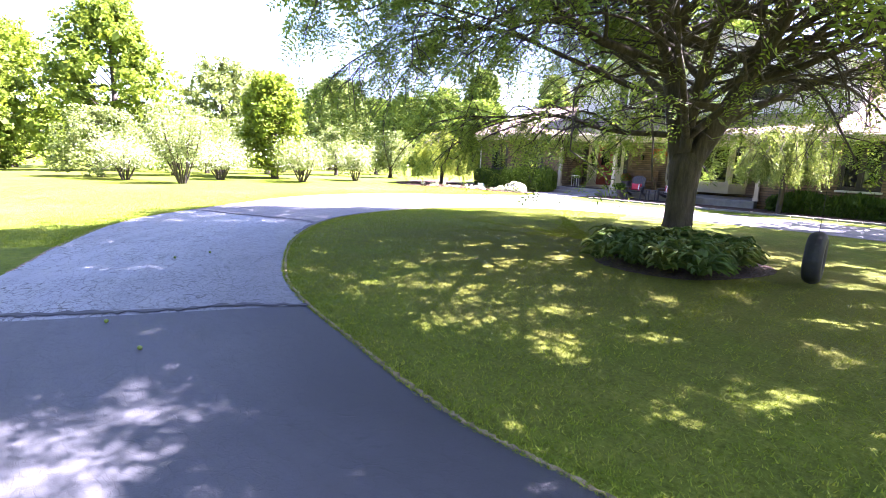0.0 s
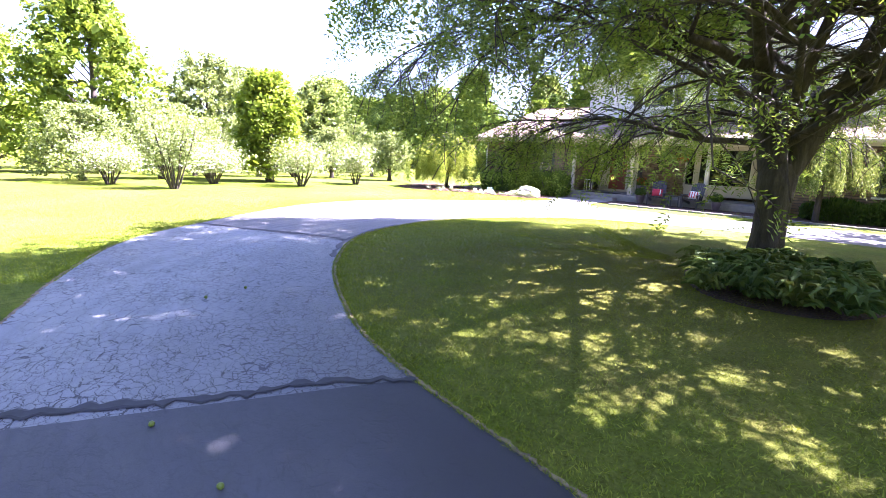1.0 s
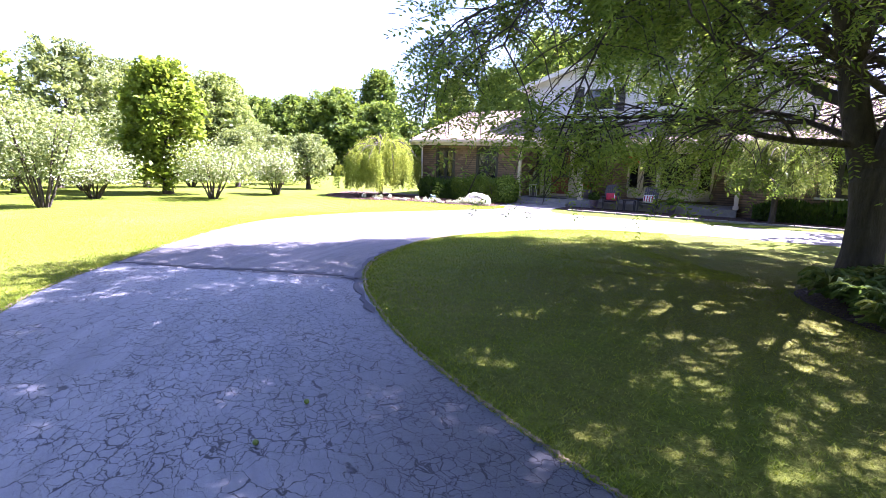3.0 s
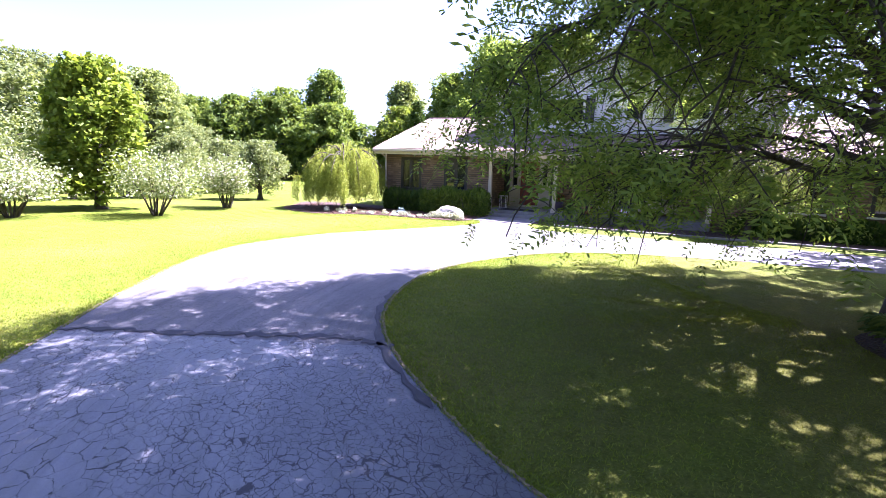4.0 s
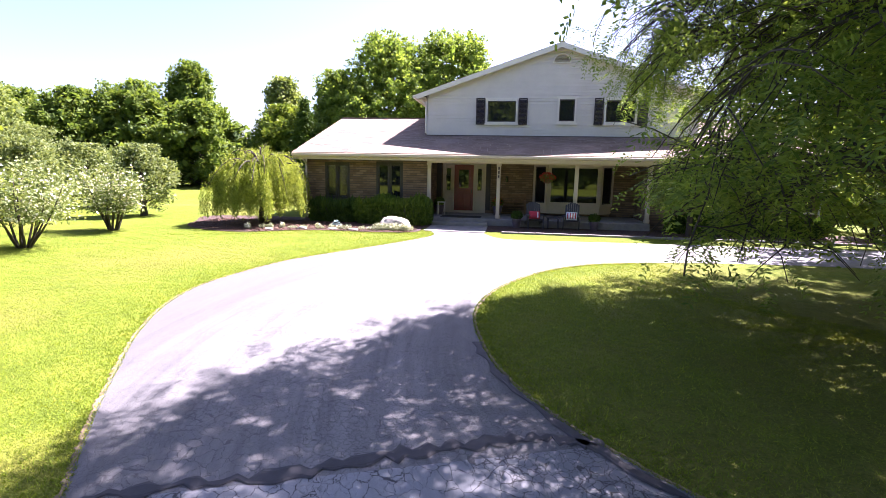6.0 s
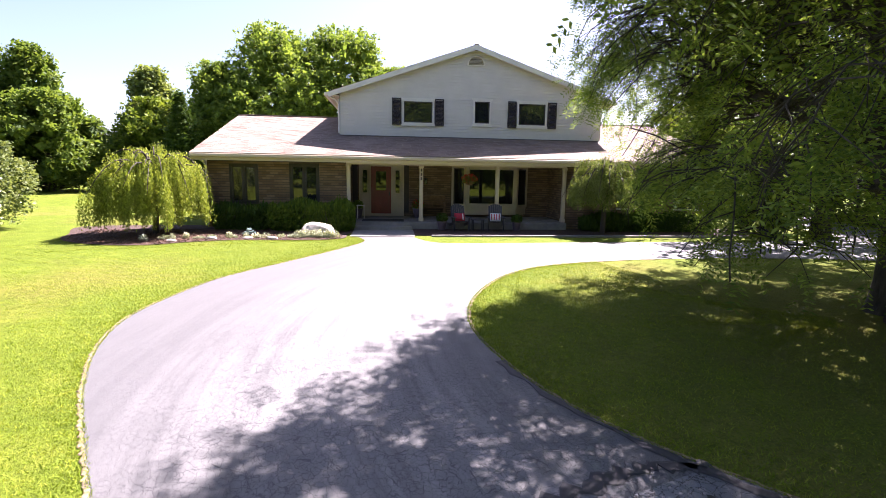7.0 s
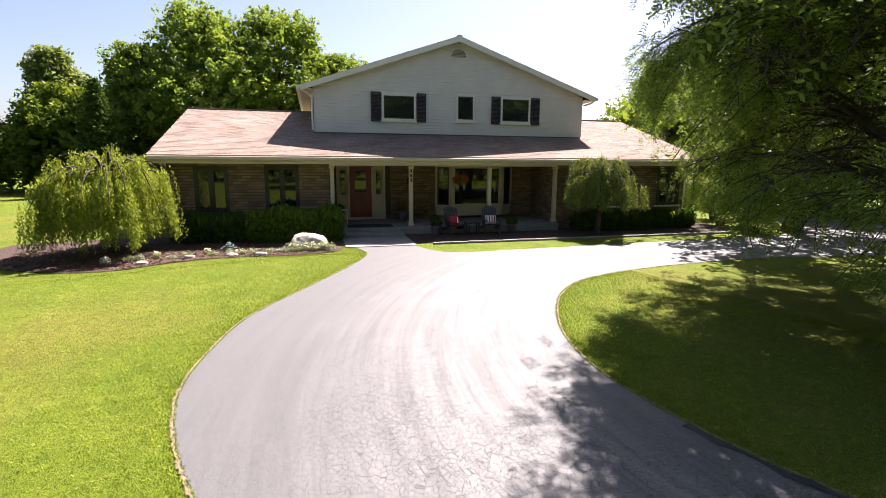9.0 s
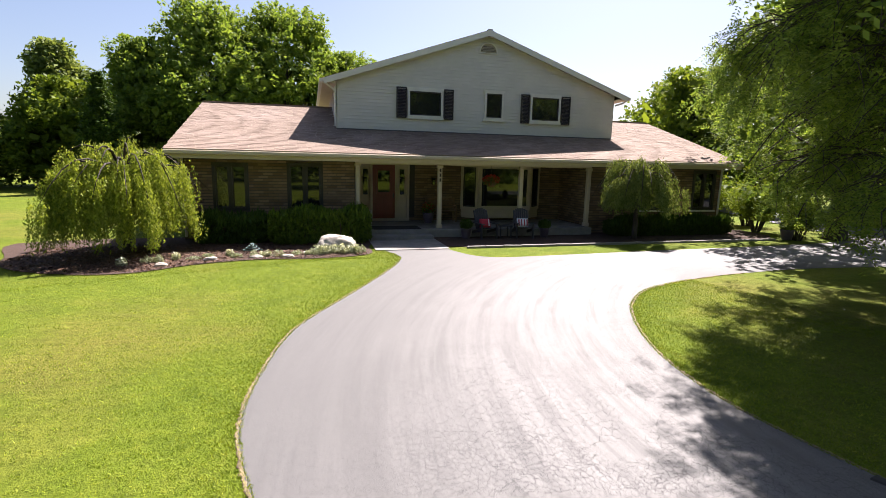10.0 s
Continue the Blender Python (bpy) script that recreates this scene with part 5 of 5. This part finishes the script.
def hosta(x, y, r, seed, leaf, group="plants under the tree", label="leafy green hosta clump under the tree"):
    """A clump of broad ribbed leaves, each one arching out from the crown."""
    rng = random.Random(seed)
    h = thing("hosta", x, y, 0, label, "plant", group)
    vs, fs = [], []
    for i in range(64):
        a, ln, w = rng.uniform(0, 6.283), r * rng.uniform(0.6, 1.15), r * rng.uniform(0.1, 0.17)
        d, s = Vector((math.cos(a), math.sin(a), 0)), Vector((-math.sin(a), math.cos(a), 0))
        rise = rng.uniform(0.35, 1.1) * r
        o = len(vs)
        for t in (0.15, 0.45, 0.75, 1.0):
            c = d * ln * t + Vector((0, 0, rise * math.sin(min(1, t * 1.1) * 2.3) + 0.03))
            ww = w * math.sin(math.pi * min(0.97, t * 0.9 + 0.08))
            vs += [c - s * ww + Vector((0, 0, 0.03)), c, c + s * ww + Vector((0, 0, 0.03))]
        for k in range(3):
            for j in range(2):
                fs.append((o + 3 * k + j, o + 3 * k + j + 1, o + 3 * k + j + 4, o + 3 * k + j + 3))
    me = mesh("leaves", vs, fs, leaf)
    part("leaves", me, h)
    return h


def island_bed():
    rng = random.Random(77)
    ring = [(-3.9 + 1.35 * math.cos(t) * (1 + 0.1 * math.sin(3 * t)), 11.0 + 1.5 * math.sin(t)) for t in np.linspace(0, 2 * math.pi, 36)[:-1]]
    sheet("soil_bed", ring, 0.012, MULCH, "dark soil ring under the locust tree", "garden bed")
    made = []
    for v in range(4):
        made.append(hosta(-4.6 + v * 0.5, 9.75, 0.3 + 0.04 * v, 800 + v, LEAF_HOSTA if v % 2 else LEAF_MULBERRY))
    for i in range(46):
        a, q = i * 2.399, math.sqrt((i + 0.5) / 46)
        x, y = -3.95 + 1.1 * q * math.cos(a), 11.0 + 1.2 * q * math.sin(a)
        if math.hypot(x + 4.43, y - 12.45) < 0.55:
            continue
        c = copy_thing(made[i % 4], pose(x, y, 0, 0, 0, rng.uniform(0, 360)))
        c.scale = [rng.uniform(0.8, 1.15)] * 3


# ---- the front garden ----
def hedge(name, x0, x1, y0, y1, top, seed, leaf, label):
    """A clipped yew: a dense body of short upright sprays over dark stems."""
    nr, rng = np.random.default_rng(seed), random.Random(seed)
    cx, cy = (x0 + x1) / 2, (y0 + y1) / 2
    h = thing(name, cx, cy, 0, label, "hedge", "yews before the windows")
    n = int(5200 * (x1 - x0) * (y1 - y0) * top)
    p = nr.uniform(-1, 1, (n, 3))
    p = p[(np.abs(p) ** 4).sum(1) < 1.25]
    edge = (np.abs(p) ** 4).sum(1) > 0.25
    p = p[edge | (nr.random(len(p)) < 0.3)]
    c = p * [(x1 - x0) / 2, (y1 - y0) / 2, top / 2] + [0, 0, top / 2]
    c[:, 2] *= 1 + 0.13 * np.sin(c[:, 0] * 4.1 + seed) * np.cos(c[:, 1] * 3.3)
    c = c[c[:, 2] > 0.03]
    m = len(c)
    a = nr.normal(size=(m, 3)) * 0.6 + [0, 0, 0.9]
    a /= np.linalg.norm(a, axis=1, keepdims=True)
    b = np.cross(a, nr.normal(size=(m, 3)))
    b /= np.linalg.norm(b, axis=1, keepdims=True)
    s = nr.uniform(0.04, 0.1, m)[:, None]
    # new shoots standing up from the top
    high = c[:, 2] > top * 0.8
    s[high] *= nr.uniform(1.0, 1.9, (high.sum(), 1))
    a[high] = nr.normal(size=(high.sum(), 3)) * 0.3 + [0, 0, 1]
    part("foliage", quads("foliage", np.stack([c - a * s, c + b * s * 0.3, c + a * s, c - b * s * 0.3], 1), 4, leaf), h)
    stems = [curve_line(Vector((rng.uniform(-0.8, 0.8) * (x1 - x0) / 2, rng.uniform(-0.5, 0.5) * (y1 - y0) / 2, 0)), Vector((rng.uniform(-0.5, 0.5), rng.uniform(-0.5, 0.5), 1)), top * 0.85, 0.03, 0.008, 4, rng, 0.15) for _ in range(int(10 * (x1 - x0)))]
    tagged(part("stem", tubes("stem", stems, BARK, 5), h), kind="stuff")


def boulder(x, y, sx, sy, sz, seed, label):
    bm = bmesh.new()
    bmesh.ops.create_icosphere(bm, subdivisions=4, radius=1)
    off = Vector((seed * 3.1, 7.7, 1.3))
    for v in bm.verts:
        q = v.co.copy()
        k = 1 + 0.22 * noise.noise(q * 1.3 + off) + 0.08 * noise.noise(q * 4 + off) + 0.03 * noise.noise(q * 11 + off)
        v.co = Vector((math.copysign(abs(q.x) ** 0.8, q.x) * sx * k, math.copysign(abs(q.y) ** 0.8, q.y) * sy * k, max(-0.1, math.copysign(abs(q.z) ** 0.7, q.z) * sz * k)))
    for f in bm.faces:
        f.smooth = True
    r = part("boulder", bm, material=STONE, at=(x, y, 0.02))
    return tagged(r, label, "rock")


def tuft(name, x, y, r, h, seed, leaf, label, group, n=220, flowers=None):
    nr = np.random.default_rng(seed)
    t = thing(name, x, y, 0.0, label, "plant", group)
    a = nr.uniform(0, 6.283, n)
    q = np.sqrt(nr.random(n)) * r
    c = np.stack([np.cos(a) * q, np.sin(a) * q, 0.02 + nr.random(n) * h * (1 - 0.5 * (q / r) ** 2)], 1)
    part("leaves", leaves("leaves", c, 0.032, leaf, nr, 1, 0.4), t)
    if flowers is not None:
        k = n // 4
        part("blossom", leaves("blossom", c[:k] + [0, 0, h * 0.25], 0.03, flowers, nr, 1, 0.8), t)


def front_garden():
    rng = random.Random(12)
    hedge("hedge", -17.75, -14.55, 23.5, 24.6, 1.08, 3, LEAF_YEW, "clipped dark yew hedge with bright new tips")
    hedge("hedge", -19.9, -17.8, 23.9, 25.0, 0.9, 4, LEAF_CONIFER, "dark rounded yew bushes under the windows")
    hedge("hedge", -5.4, 0.3, 23.95, 24.95, 0.7, 9, LEAF_CONIFER, "dark low shrubs against the brick wall")
    boulder(-15.72, 22.5, 0.55, 0.36, 0.46, 2, "large pale limestone boulder in the flower bed")
    for i, (x, y) in enumerate(((-17.9, 21.65), (-19.0, 21.5), (-17.1, 21.6), (-20.0, 20.9))):
        boulder(x, y, rng.uniform(0.12, 0.2), 0.12, 0.08, 20 + i, "small pale edging stone in the mulch")
    for i in range(17):
        x = -20.8 + i * 0.35 + rng.uniform(-0.1, 0.1)
        tuft("border_plant", x, 21.75 + min(0.0, 0.55 * (x + 18.9)) * 0.7 + rng.uniform(-0.05, 0.3), rng.uniform(0.1, 0.2), rng.uniform(0.08, 0.24), 600 + i, LEAF_SILVER, "small silvery border plant in the mulch", "plants along the bed", 160, PETAL if i % 3 == 0 else None)
    for i in range(7):
        tuft("border_plant", -16.32 + i * 0.2, 22.05 + rng.uniform(-0.06, 0.06), 0.2, 0.26, 640 + i, LEAF_SILVER, "silvery plant growing round the boulder", "plants round the boulder", 260, PETAL if i % 2 else None)
    nr = np.random.default_rng(77)
    spots = nr.uniform([-23.8, 20.3], [-14.9, 24.0], (16000, 2))
    bed = [(p.x, p.y) for p in smooth(BED_LEFT, 5, True)]
    spots = spots[inside(bed, spots[:, 0], spots[:, 1])]
    chips = leaves("bark_chips", np.concatenate([spots, nr.uniform(0.022, 0.045, (len(spots), 1))], 1), 0.034, CHIP, nr, 0.35, 0.4)
    tagged(part("bark_chips", chips), "loose brown bark chips strewn over the bed", "mulch", kind="stuff")
    # coiled hose
    hose = [(Vector((0.28 * (1 - 0.02 * i) * math.cos(i * 0.45), 0.22 * math.sin(i * 0.45), 0.03 + 0.004 * i)), 0.014) for i in range(56)]
    tagged(part("garden_hose", tubes("garden_hose", [hose], m_plain("hose", (0.1, 0.17, 0.15), 0.5), 6), at=(-18.1, 22.6, 0.02)), "grey-green garden hose coiled on the mulch", "hose")
    # edging along the strip of lawn
    k = 0
    for x in np.arange(-11.4, 0.8, 0.62):
        y = 22.42 + 0.01 * (x + 11.4)
        e = part("edging_stone", box(-0.3, 0.3, -0.06, 0.06, -0.03, 0.06, 0.012), material=CONCRETE, at=pose(x, y, 0.01, 0, rng.uniform(-1, 1), rng.uniform(-3, 1))) if k == 0 else new("edging_stone", k.data)
        if k != 0:
            e.matrix_world = pose(x, y, 0.01, 0, rng.uniform(-1, 1), rng.uniform(-3, 1))
        k = e
        tagged(e, "pale concrete edging stone between lawn and bed", "edging", "edging stones")
    for i, (x, y, r, h) in enumerate(((1.6, 22.4, 0.4, 1.33), (2.1, 24.7, 0.66, 1.63), (3.6, 26.7, 0.95, 1.9), (10.8, 26.2, 1.14, 2.11), (11.1, 23, 1.14, 1.93), (2.5, 28.1, 0.85, 2.11), (12.9, 20, 1.23, 1.97))):
        bloom_shrub(x, y, h, r, 700 + i, 0.0, LEAF_YELLOW, "rounded yellow-green shrub beside the drive")


# ---- the porch ----
WOOD = m_plain("weathered_wood", (0.2, 0.12, 0.06), 0.7, 0.3, 7)
GREYPAINT = m_plain("charcoal_paint", (0.035, 0.033, 0.042), 0.6, 0.2, 5)
POT = m_plain("glazed_pot", (0.09, 0.07, 0.09), 0.35, 0.3, 4)
CLOTH_R = m_plain("red_cloth", (0.4, 0.03, 0.05), 0.9, 0.15, 9)
CLOTH_W = m_plain("white_cloth", (0.7, 0.7, 0.72), 0.9, 0.06, 9)
FLOWER = m_leaf("red_flower", (0.35, 0.03, 0.02), (0.55, 0.08, 0.04), 0.3)
MAT = m_plain("door_mat", (0.02, 0.018, 0.016), 0.95, 0.4, 30)


def adirondack(x, y, turn, label):
    c = thing("adirondack_chair", x, y, 0.03, label, "chair", "chairs before the porch", turn)
    for i in range(7):
        a = -0.24 + i * 0.08
        top = 1.08 - 0.9 * a * a * 1.6
        bm = box(a - 0.035, a + 0.035, -0.012, 0.012, 0, top - 0.3, 0.004)
        part("back_slat", bm, c, "", GREYPAINT, pose(0, 0.22, 0.3, -22))
    for i in range(5):
        part("seat_slat", box(-0.28, 0.28, -0.045, 0.045, -0.011, 0.011, 0.004), c, "", GREYPAINT, pose(0, 0.2 - i * 0.1, 0.31 + i * 0.018, -8))
    for s in (-0.3, 0.3):
        part("leg", box(s - 0.02, s + 0.02, -0.33, -0.23, 0, 0.52), c, "", GREYPAINT)
        part("rear_leg", box(s - 0.02, s + 0.02, -0.3, 0.45, 0, 0.1), c, "", GREYPAINT, pose(0, 0, 0.22, -14))
        part("armrest", box(s - 0.07, s + 0.07, -0.4, 0.32, 0.52, 0.545, 0.006), c, "", GREYPAINT)
    return c


def pillow(x, y, z, turn, striped):
    p = thing("pillow", x, y, z, "white and red striped cushion on the garden chair" if striped else "red cushion with a white corner on the chair", "cushion", turn=turn)
    bm = bmesh.new()
    bmesh.ops.create_cube(bm, size=1)
    bmesh.ops.subdivide_edges(bm, edges=bm.edges[:], cuts=5, use_grid_fill=True)
    for v in bm.verts:
        q = v.co * 2
        edge = (1 - abs(q.x) ** 2.5) * (1 - abs(q.z) ** 2.5)
        v.co = Vector((q.x * 0.21, q.y * (0.015 + 0.07 * max(0, edge) ** 0.5), 0.17 + q.z * 0.16))
    part("cover", bm, p, "", CLOTH_W if striped else CLOTH_R)
    for i in range(4 if striped else 1):
        u = (-0.15 + i * 0.1) if striped else 0.12
        part("stripe", box(u - 0.02, u + 0.02, -0.093, -0.06, 0.05, 0.29, 0.008), p, "", CLOTH_R if striped else CLOTH_W)
    for o in p.children:
        o.rotation_euler = (radians(-18), 0, 0)


def planter(x, y, r, h, seed, leaf, label, flowers=None, z=PORCH):
    p = thing("planter", x, y, z, label, "planter", "pots on the porch")
    prof = [(0.62, 0), (0.7, 0.03), (0.9, 0.55), (1.0, 0.88), (1.06, 0.9), (1.06, 1.0), (0.92, 1.0), (0.88, 0.86)]
    vs = [(r * q * math.cos(a), r * q * math.sin(a), h * t) for q, t in prof for a in np.linspace(0, 2 * math.pi, 19)[:-1]]
    fs = [(i * 18 + j, i * 18 + (j + 1) % 18, (i + 1) * 18 + (j + 1) % 18, (i + 1) * 18 + j) for i in range(len(prof) - 1) for j in range(18)]
    fs += [tuple(range(17, -1, -1)), tuple(7 * 18 + j for j in range(18))]
    part("pot", mesh("pot", vs, fs, POT), p)
    nr = np.random.default_rng(seed)
    c = blob_points(420, nr, (0, 0, h * 1.35), (r * 1.25, r * 1.25, h * 0.55), 0.3)
    part("leaves", leaves("leaves", c, 0.055, leaf, nr, 1, 0.4), p)
    if flowers:
        part("blossom", leaves("blossom", blob_points(90, nr, (0, 0, h * 1.5), (r * 1.2, r * 1.2, h * 0.45), 0.8), 0.035, flowers, nr, 1, 0.9), p)


def porch_things():
    a = adirondack(-10.44, 24.25, 8, "charcoal wooden garden chair facing the drive")
    pillow(-10.44, 24.28, 0.39, 8, False)
    adirondack(-9.0, 24.25, -8, "charcoal wooden garden chair facing the drive")
    pillow(-9.0, 24.28, 0.39, -8, True)
    t = thing("side_table", -9.71, 24.3, 0.03, "small charcoal wooden table between two chairs", "table")
    part("tabletop", box(-0.26, 0.26, -0.22, 0.22, 0.42, 0.45, 0.008), t, "", GREYPAINT)
    for u in (-0.2, 0.2):
        for v in (-0.16, 0.16):
            part("leg", box(u - 0.02, u + 0.02, v - 0.02, v + 0.02, 0, 0.42), t, "", GREYPAINT)
    b = thing("bench", -11.35, 27.1, PORCH, "brown wooden bench against the porch wall", "bench")
    for i in range(4):
        part("seat_slat", box(-0.62, 0.62, -0.22 + i * 0.11, -0.13 + i * 0.11, 0.42, 0.445, 0.005), b, "", WOOD)
    for i in range(4):
        part("back_slat", box(-0.62, 0.62, 0.2, 0.225, 0.52 + i * 0.11, 0.61 + i * 0.11, 0.005), b, "", WOOD)
    for u in (-0.58, 0.58):
        part("leg", box(u - 0.03, u + 0.03, -0.22, -0.16, 0, 0.62), b, "", WOOD)
        part("rear_leg", box(u - 0.03, u + 0.03, 0.17, 0.23, 0, 0.95), b, "", WOOD)
        part("armrest", box(u - 0.035, u + 0.035, -0.24, 0.23, 0.62, 0.65, 0.005), b, "", WOOD)
    planter(-11.15, 24.3, 0.2, 0.36, 61, LEAF_CONIFER, "dark glazed pot with leafy plant before the porch", None, 0.03)
    planter(-8.12, 24.3, 0.19, 0.34, 62, LEAF_CONIFER, "dark glazed pot with leafy plant before the porch", None, 0.03)
    planter(-12.0, 26.6, 0.22, 0.42, 63, LEAF_DARK, "dark pot with red flowers by the post", FLOWER)
    planter(-14.6, 26.4, 0.2, 0.4, 64, LEAF_DARK, "dark pot with tall plant beside the door")
    planter(1.2, 22.5, 0.24, 0.4, 65, LEAF_YELLOW, "round dark pot with yellow-green plant by the drive", None, 0.02)
    m = part("door_mat", box(-0.85, 0.85, -0.45, 0.45, 0, 0.014, 0.004), material=MAT, at=(-13.5, 25.3, PORCH + 0.001))
    tagged(m, "black door mat lying on the porch floor", "mat")
    st = thing("plant_stand", -14.45, 25.95, PORCH, "white wire plant stand beside the front door", "stand")
    for u in (-0.14, 0.14):
        for v in (-0.12, 0.12):
            part("leg", box(u - 0.012, u + 0.012, v - 0.012, v + 0.012, 0, 0.55), st, "", WHITE)
    part("tray", box(-0.17, 0.17, -0.15, 0.15, 0.55, 0.58, 0.005), st, "", WHITE)
    hb = thing("hanging_basket", -9.95, 25.2, 1.8, "hanging basket of red flowers under the porch eave", "flower basket")
    bowl = bmesh.new()
    bmesh.ops.create_icosphere(bowl, subdivisions=3, radius=0.2)
    for v in bowl.verts:
        v.co.z = min(v.co.z, 0.02) * 0.85 + 0.16
    part("basket", bowl, hb, "", WOOD)
    nr = np.random.default_rng(66)
    part("leaves", leaves("leaves", blob_points(420, nr, (0, 0, 0.22), (0.32, 0.32, 0.2), 0.4), 0.05, LEAF_DARK, nr, 1, 0.5), hb)
    part("blossom", leaves("blossom", blob_points(170, nr, (0, 0, 0.26), (0.33, 0.33, 0.2), 0.8), 0.04, FLOWER, nr, 1, 0.9), hb)
    part("chain", tubes("chain", [[(Vector((0, 0, 0.2)), 0.006), (Vector((0, 0, 0.84)), 0.006)]], DARK, 5), hb)
    for x, lab in ((-14.38, "wall lantern beside the front door"), (-12.88, "wall lantern beside the front door"), (-11.62, "dark wall lamp on the porch brick")):
        l = thing("wall_lantern", x, BACK_Y - 0.03, 1.75, "dark " + lab if "dark" not in lab else lab, "lamp", "porch lanterns")
        part("bracket", box(-0.04, 0.04, -0.06, 0.03, 0.1, 0.3, 0.01), l, "", DARK)
        part("glass", box(-0.055, 0.055, -0.17, -0.06, 0.02, 0.24, 0.01), l, "", GLASS)
        part("hood", box(-0.08, 0.08, -0.2, -0.04, 0.24, 0.29, 0.02), l, "", DARK)


# ---- what lies on the drive, and the grass ----
def fallen_fruit():
    rng = random.Random(8)
    fm = m_plain("green_fruit", (0.12, 0.17, 0.02), 0.5, 0.3, 30)
    bm = bmesh.new()
    bmesh.ops.create_icosphere(bm, subdivisions=2, radius=0.019)
    for v in bm.verts:
        v.co *= 1 + 0.12 * noise.noise(v.co * 60)
    me = bpy.data.meshes.new("fallen_fruit")
    bm.to_mesh(me)
    bm.free()
    me.materials.append(fm)
    for x, y in ((-5.16, 3.48), (-6.01, 3.43), (-8.46, 4.74), (-8.58, 5.26)):
        o = new("fallen_fruit", me)
        o.matrix_world = pose(x, y, 0.026, rng.uniform(0, 360), 0, rng.uniform(0, 360))
        tagged(o, "small green fruit fallen on the asphalt", "fruit", "fruit on the drive")


def inside(poly, x, y):
    n, r, j = len(poly), np.zeros(len(x), bool), len(poly) - 1
    for i in range(n):
        a, b = poly[i], poly[j]
        cross = ((a[1] > y) != (b[1] > y)) & (x < (b[0] - a[0]) * (y - a[1]) / (b[1] - a[1] + 1e-12) + a[0])
        r ^= cross
        j = i
    return r


def grass():
    """Blades of the mown lawn where the path runs close to it."""
    nr = np.random.default_rng(15)
    isl_poly = [(p.x, p.y) for p in isl]
    road = [(p.x, p.y) for p in outer] + [(-12.4, 22.3)] + [(p.x, p.y) for p in hs[:near(hs, 0.4, 21.5) + 1]]

    def spread(line, side, reach, per):
        out = []
        for a, b in zip(line, line[1:]):
            d = b - a
            n = int(d.length * reach * per)
            t, q = nr.random(n), nr.random(n) ** 2.3 * reach - 0.03
            nrm = Vector((-d.y, d.x)).normalized() * side
            out.append(np.stack([a.x + d.x * t + nrm.x * q, a.y + d.y * t + nrm.y * q], 1))
        return np.concatenate(out)

    parts = [spread(isl[near(isl, 0.5, 4.6):near(isl, -7.3, 17.5)], -1, 6.0, 800), spread(outer[near(outer, -10.3, 3.65):], 1, 9.0, 560)]
    xy = np.concatenate(parts)
    n = len(xy)
    h = nr.uniform(0.012, 0.032, n)[:, None]
    a = nr.uniform(0, 6.283, n)
    s = np.stack([np.cos(a), np.sin(a), 0 * a], 1) * nr.uniform(0.003, 0.007, n)[:, None]
    lean = np.concatenate([nr.normal(size=(n, 2)) * 0.8, np.ones((n, 1))], 1) * h
    base = np.concatenate([xy, np.zeros((n, 1))], 1)
    g = part("grass", quads("grass", np.stack([base - s, base + s, base + lean], 1), 3, BLADE))
    tagged(g, "short mown grass blades beside the drive", "grass", kind="stuff")


tyre_swing()
island_bed()
front_garden()
porch_things()
fallen_fruit()
grass()
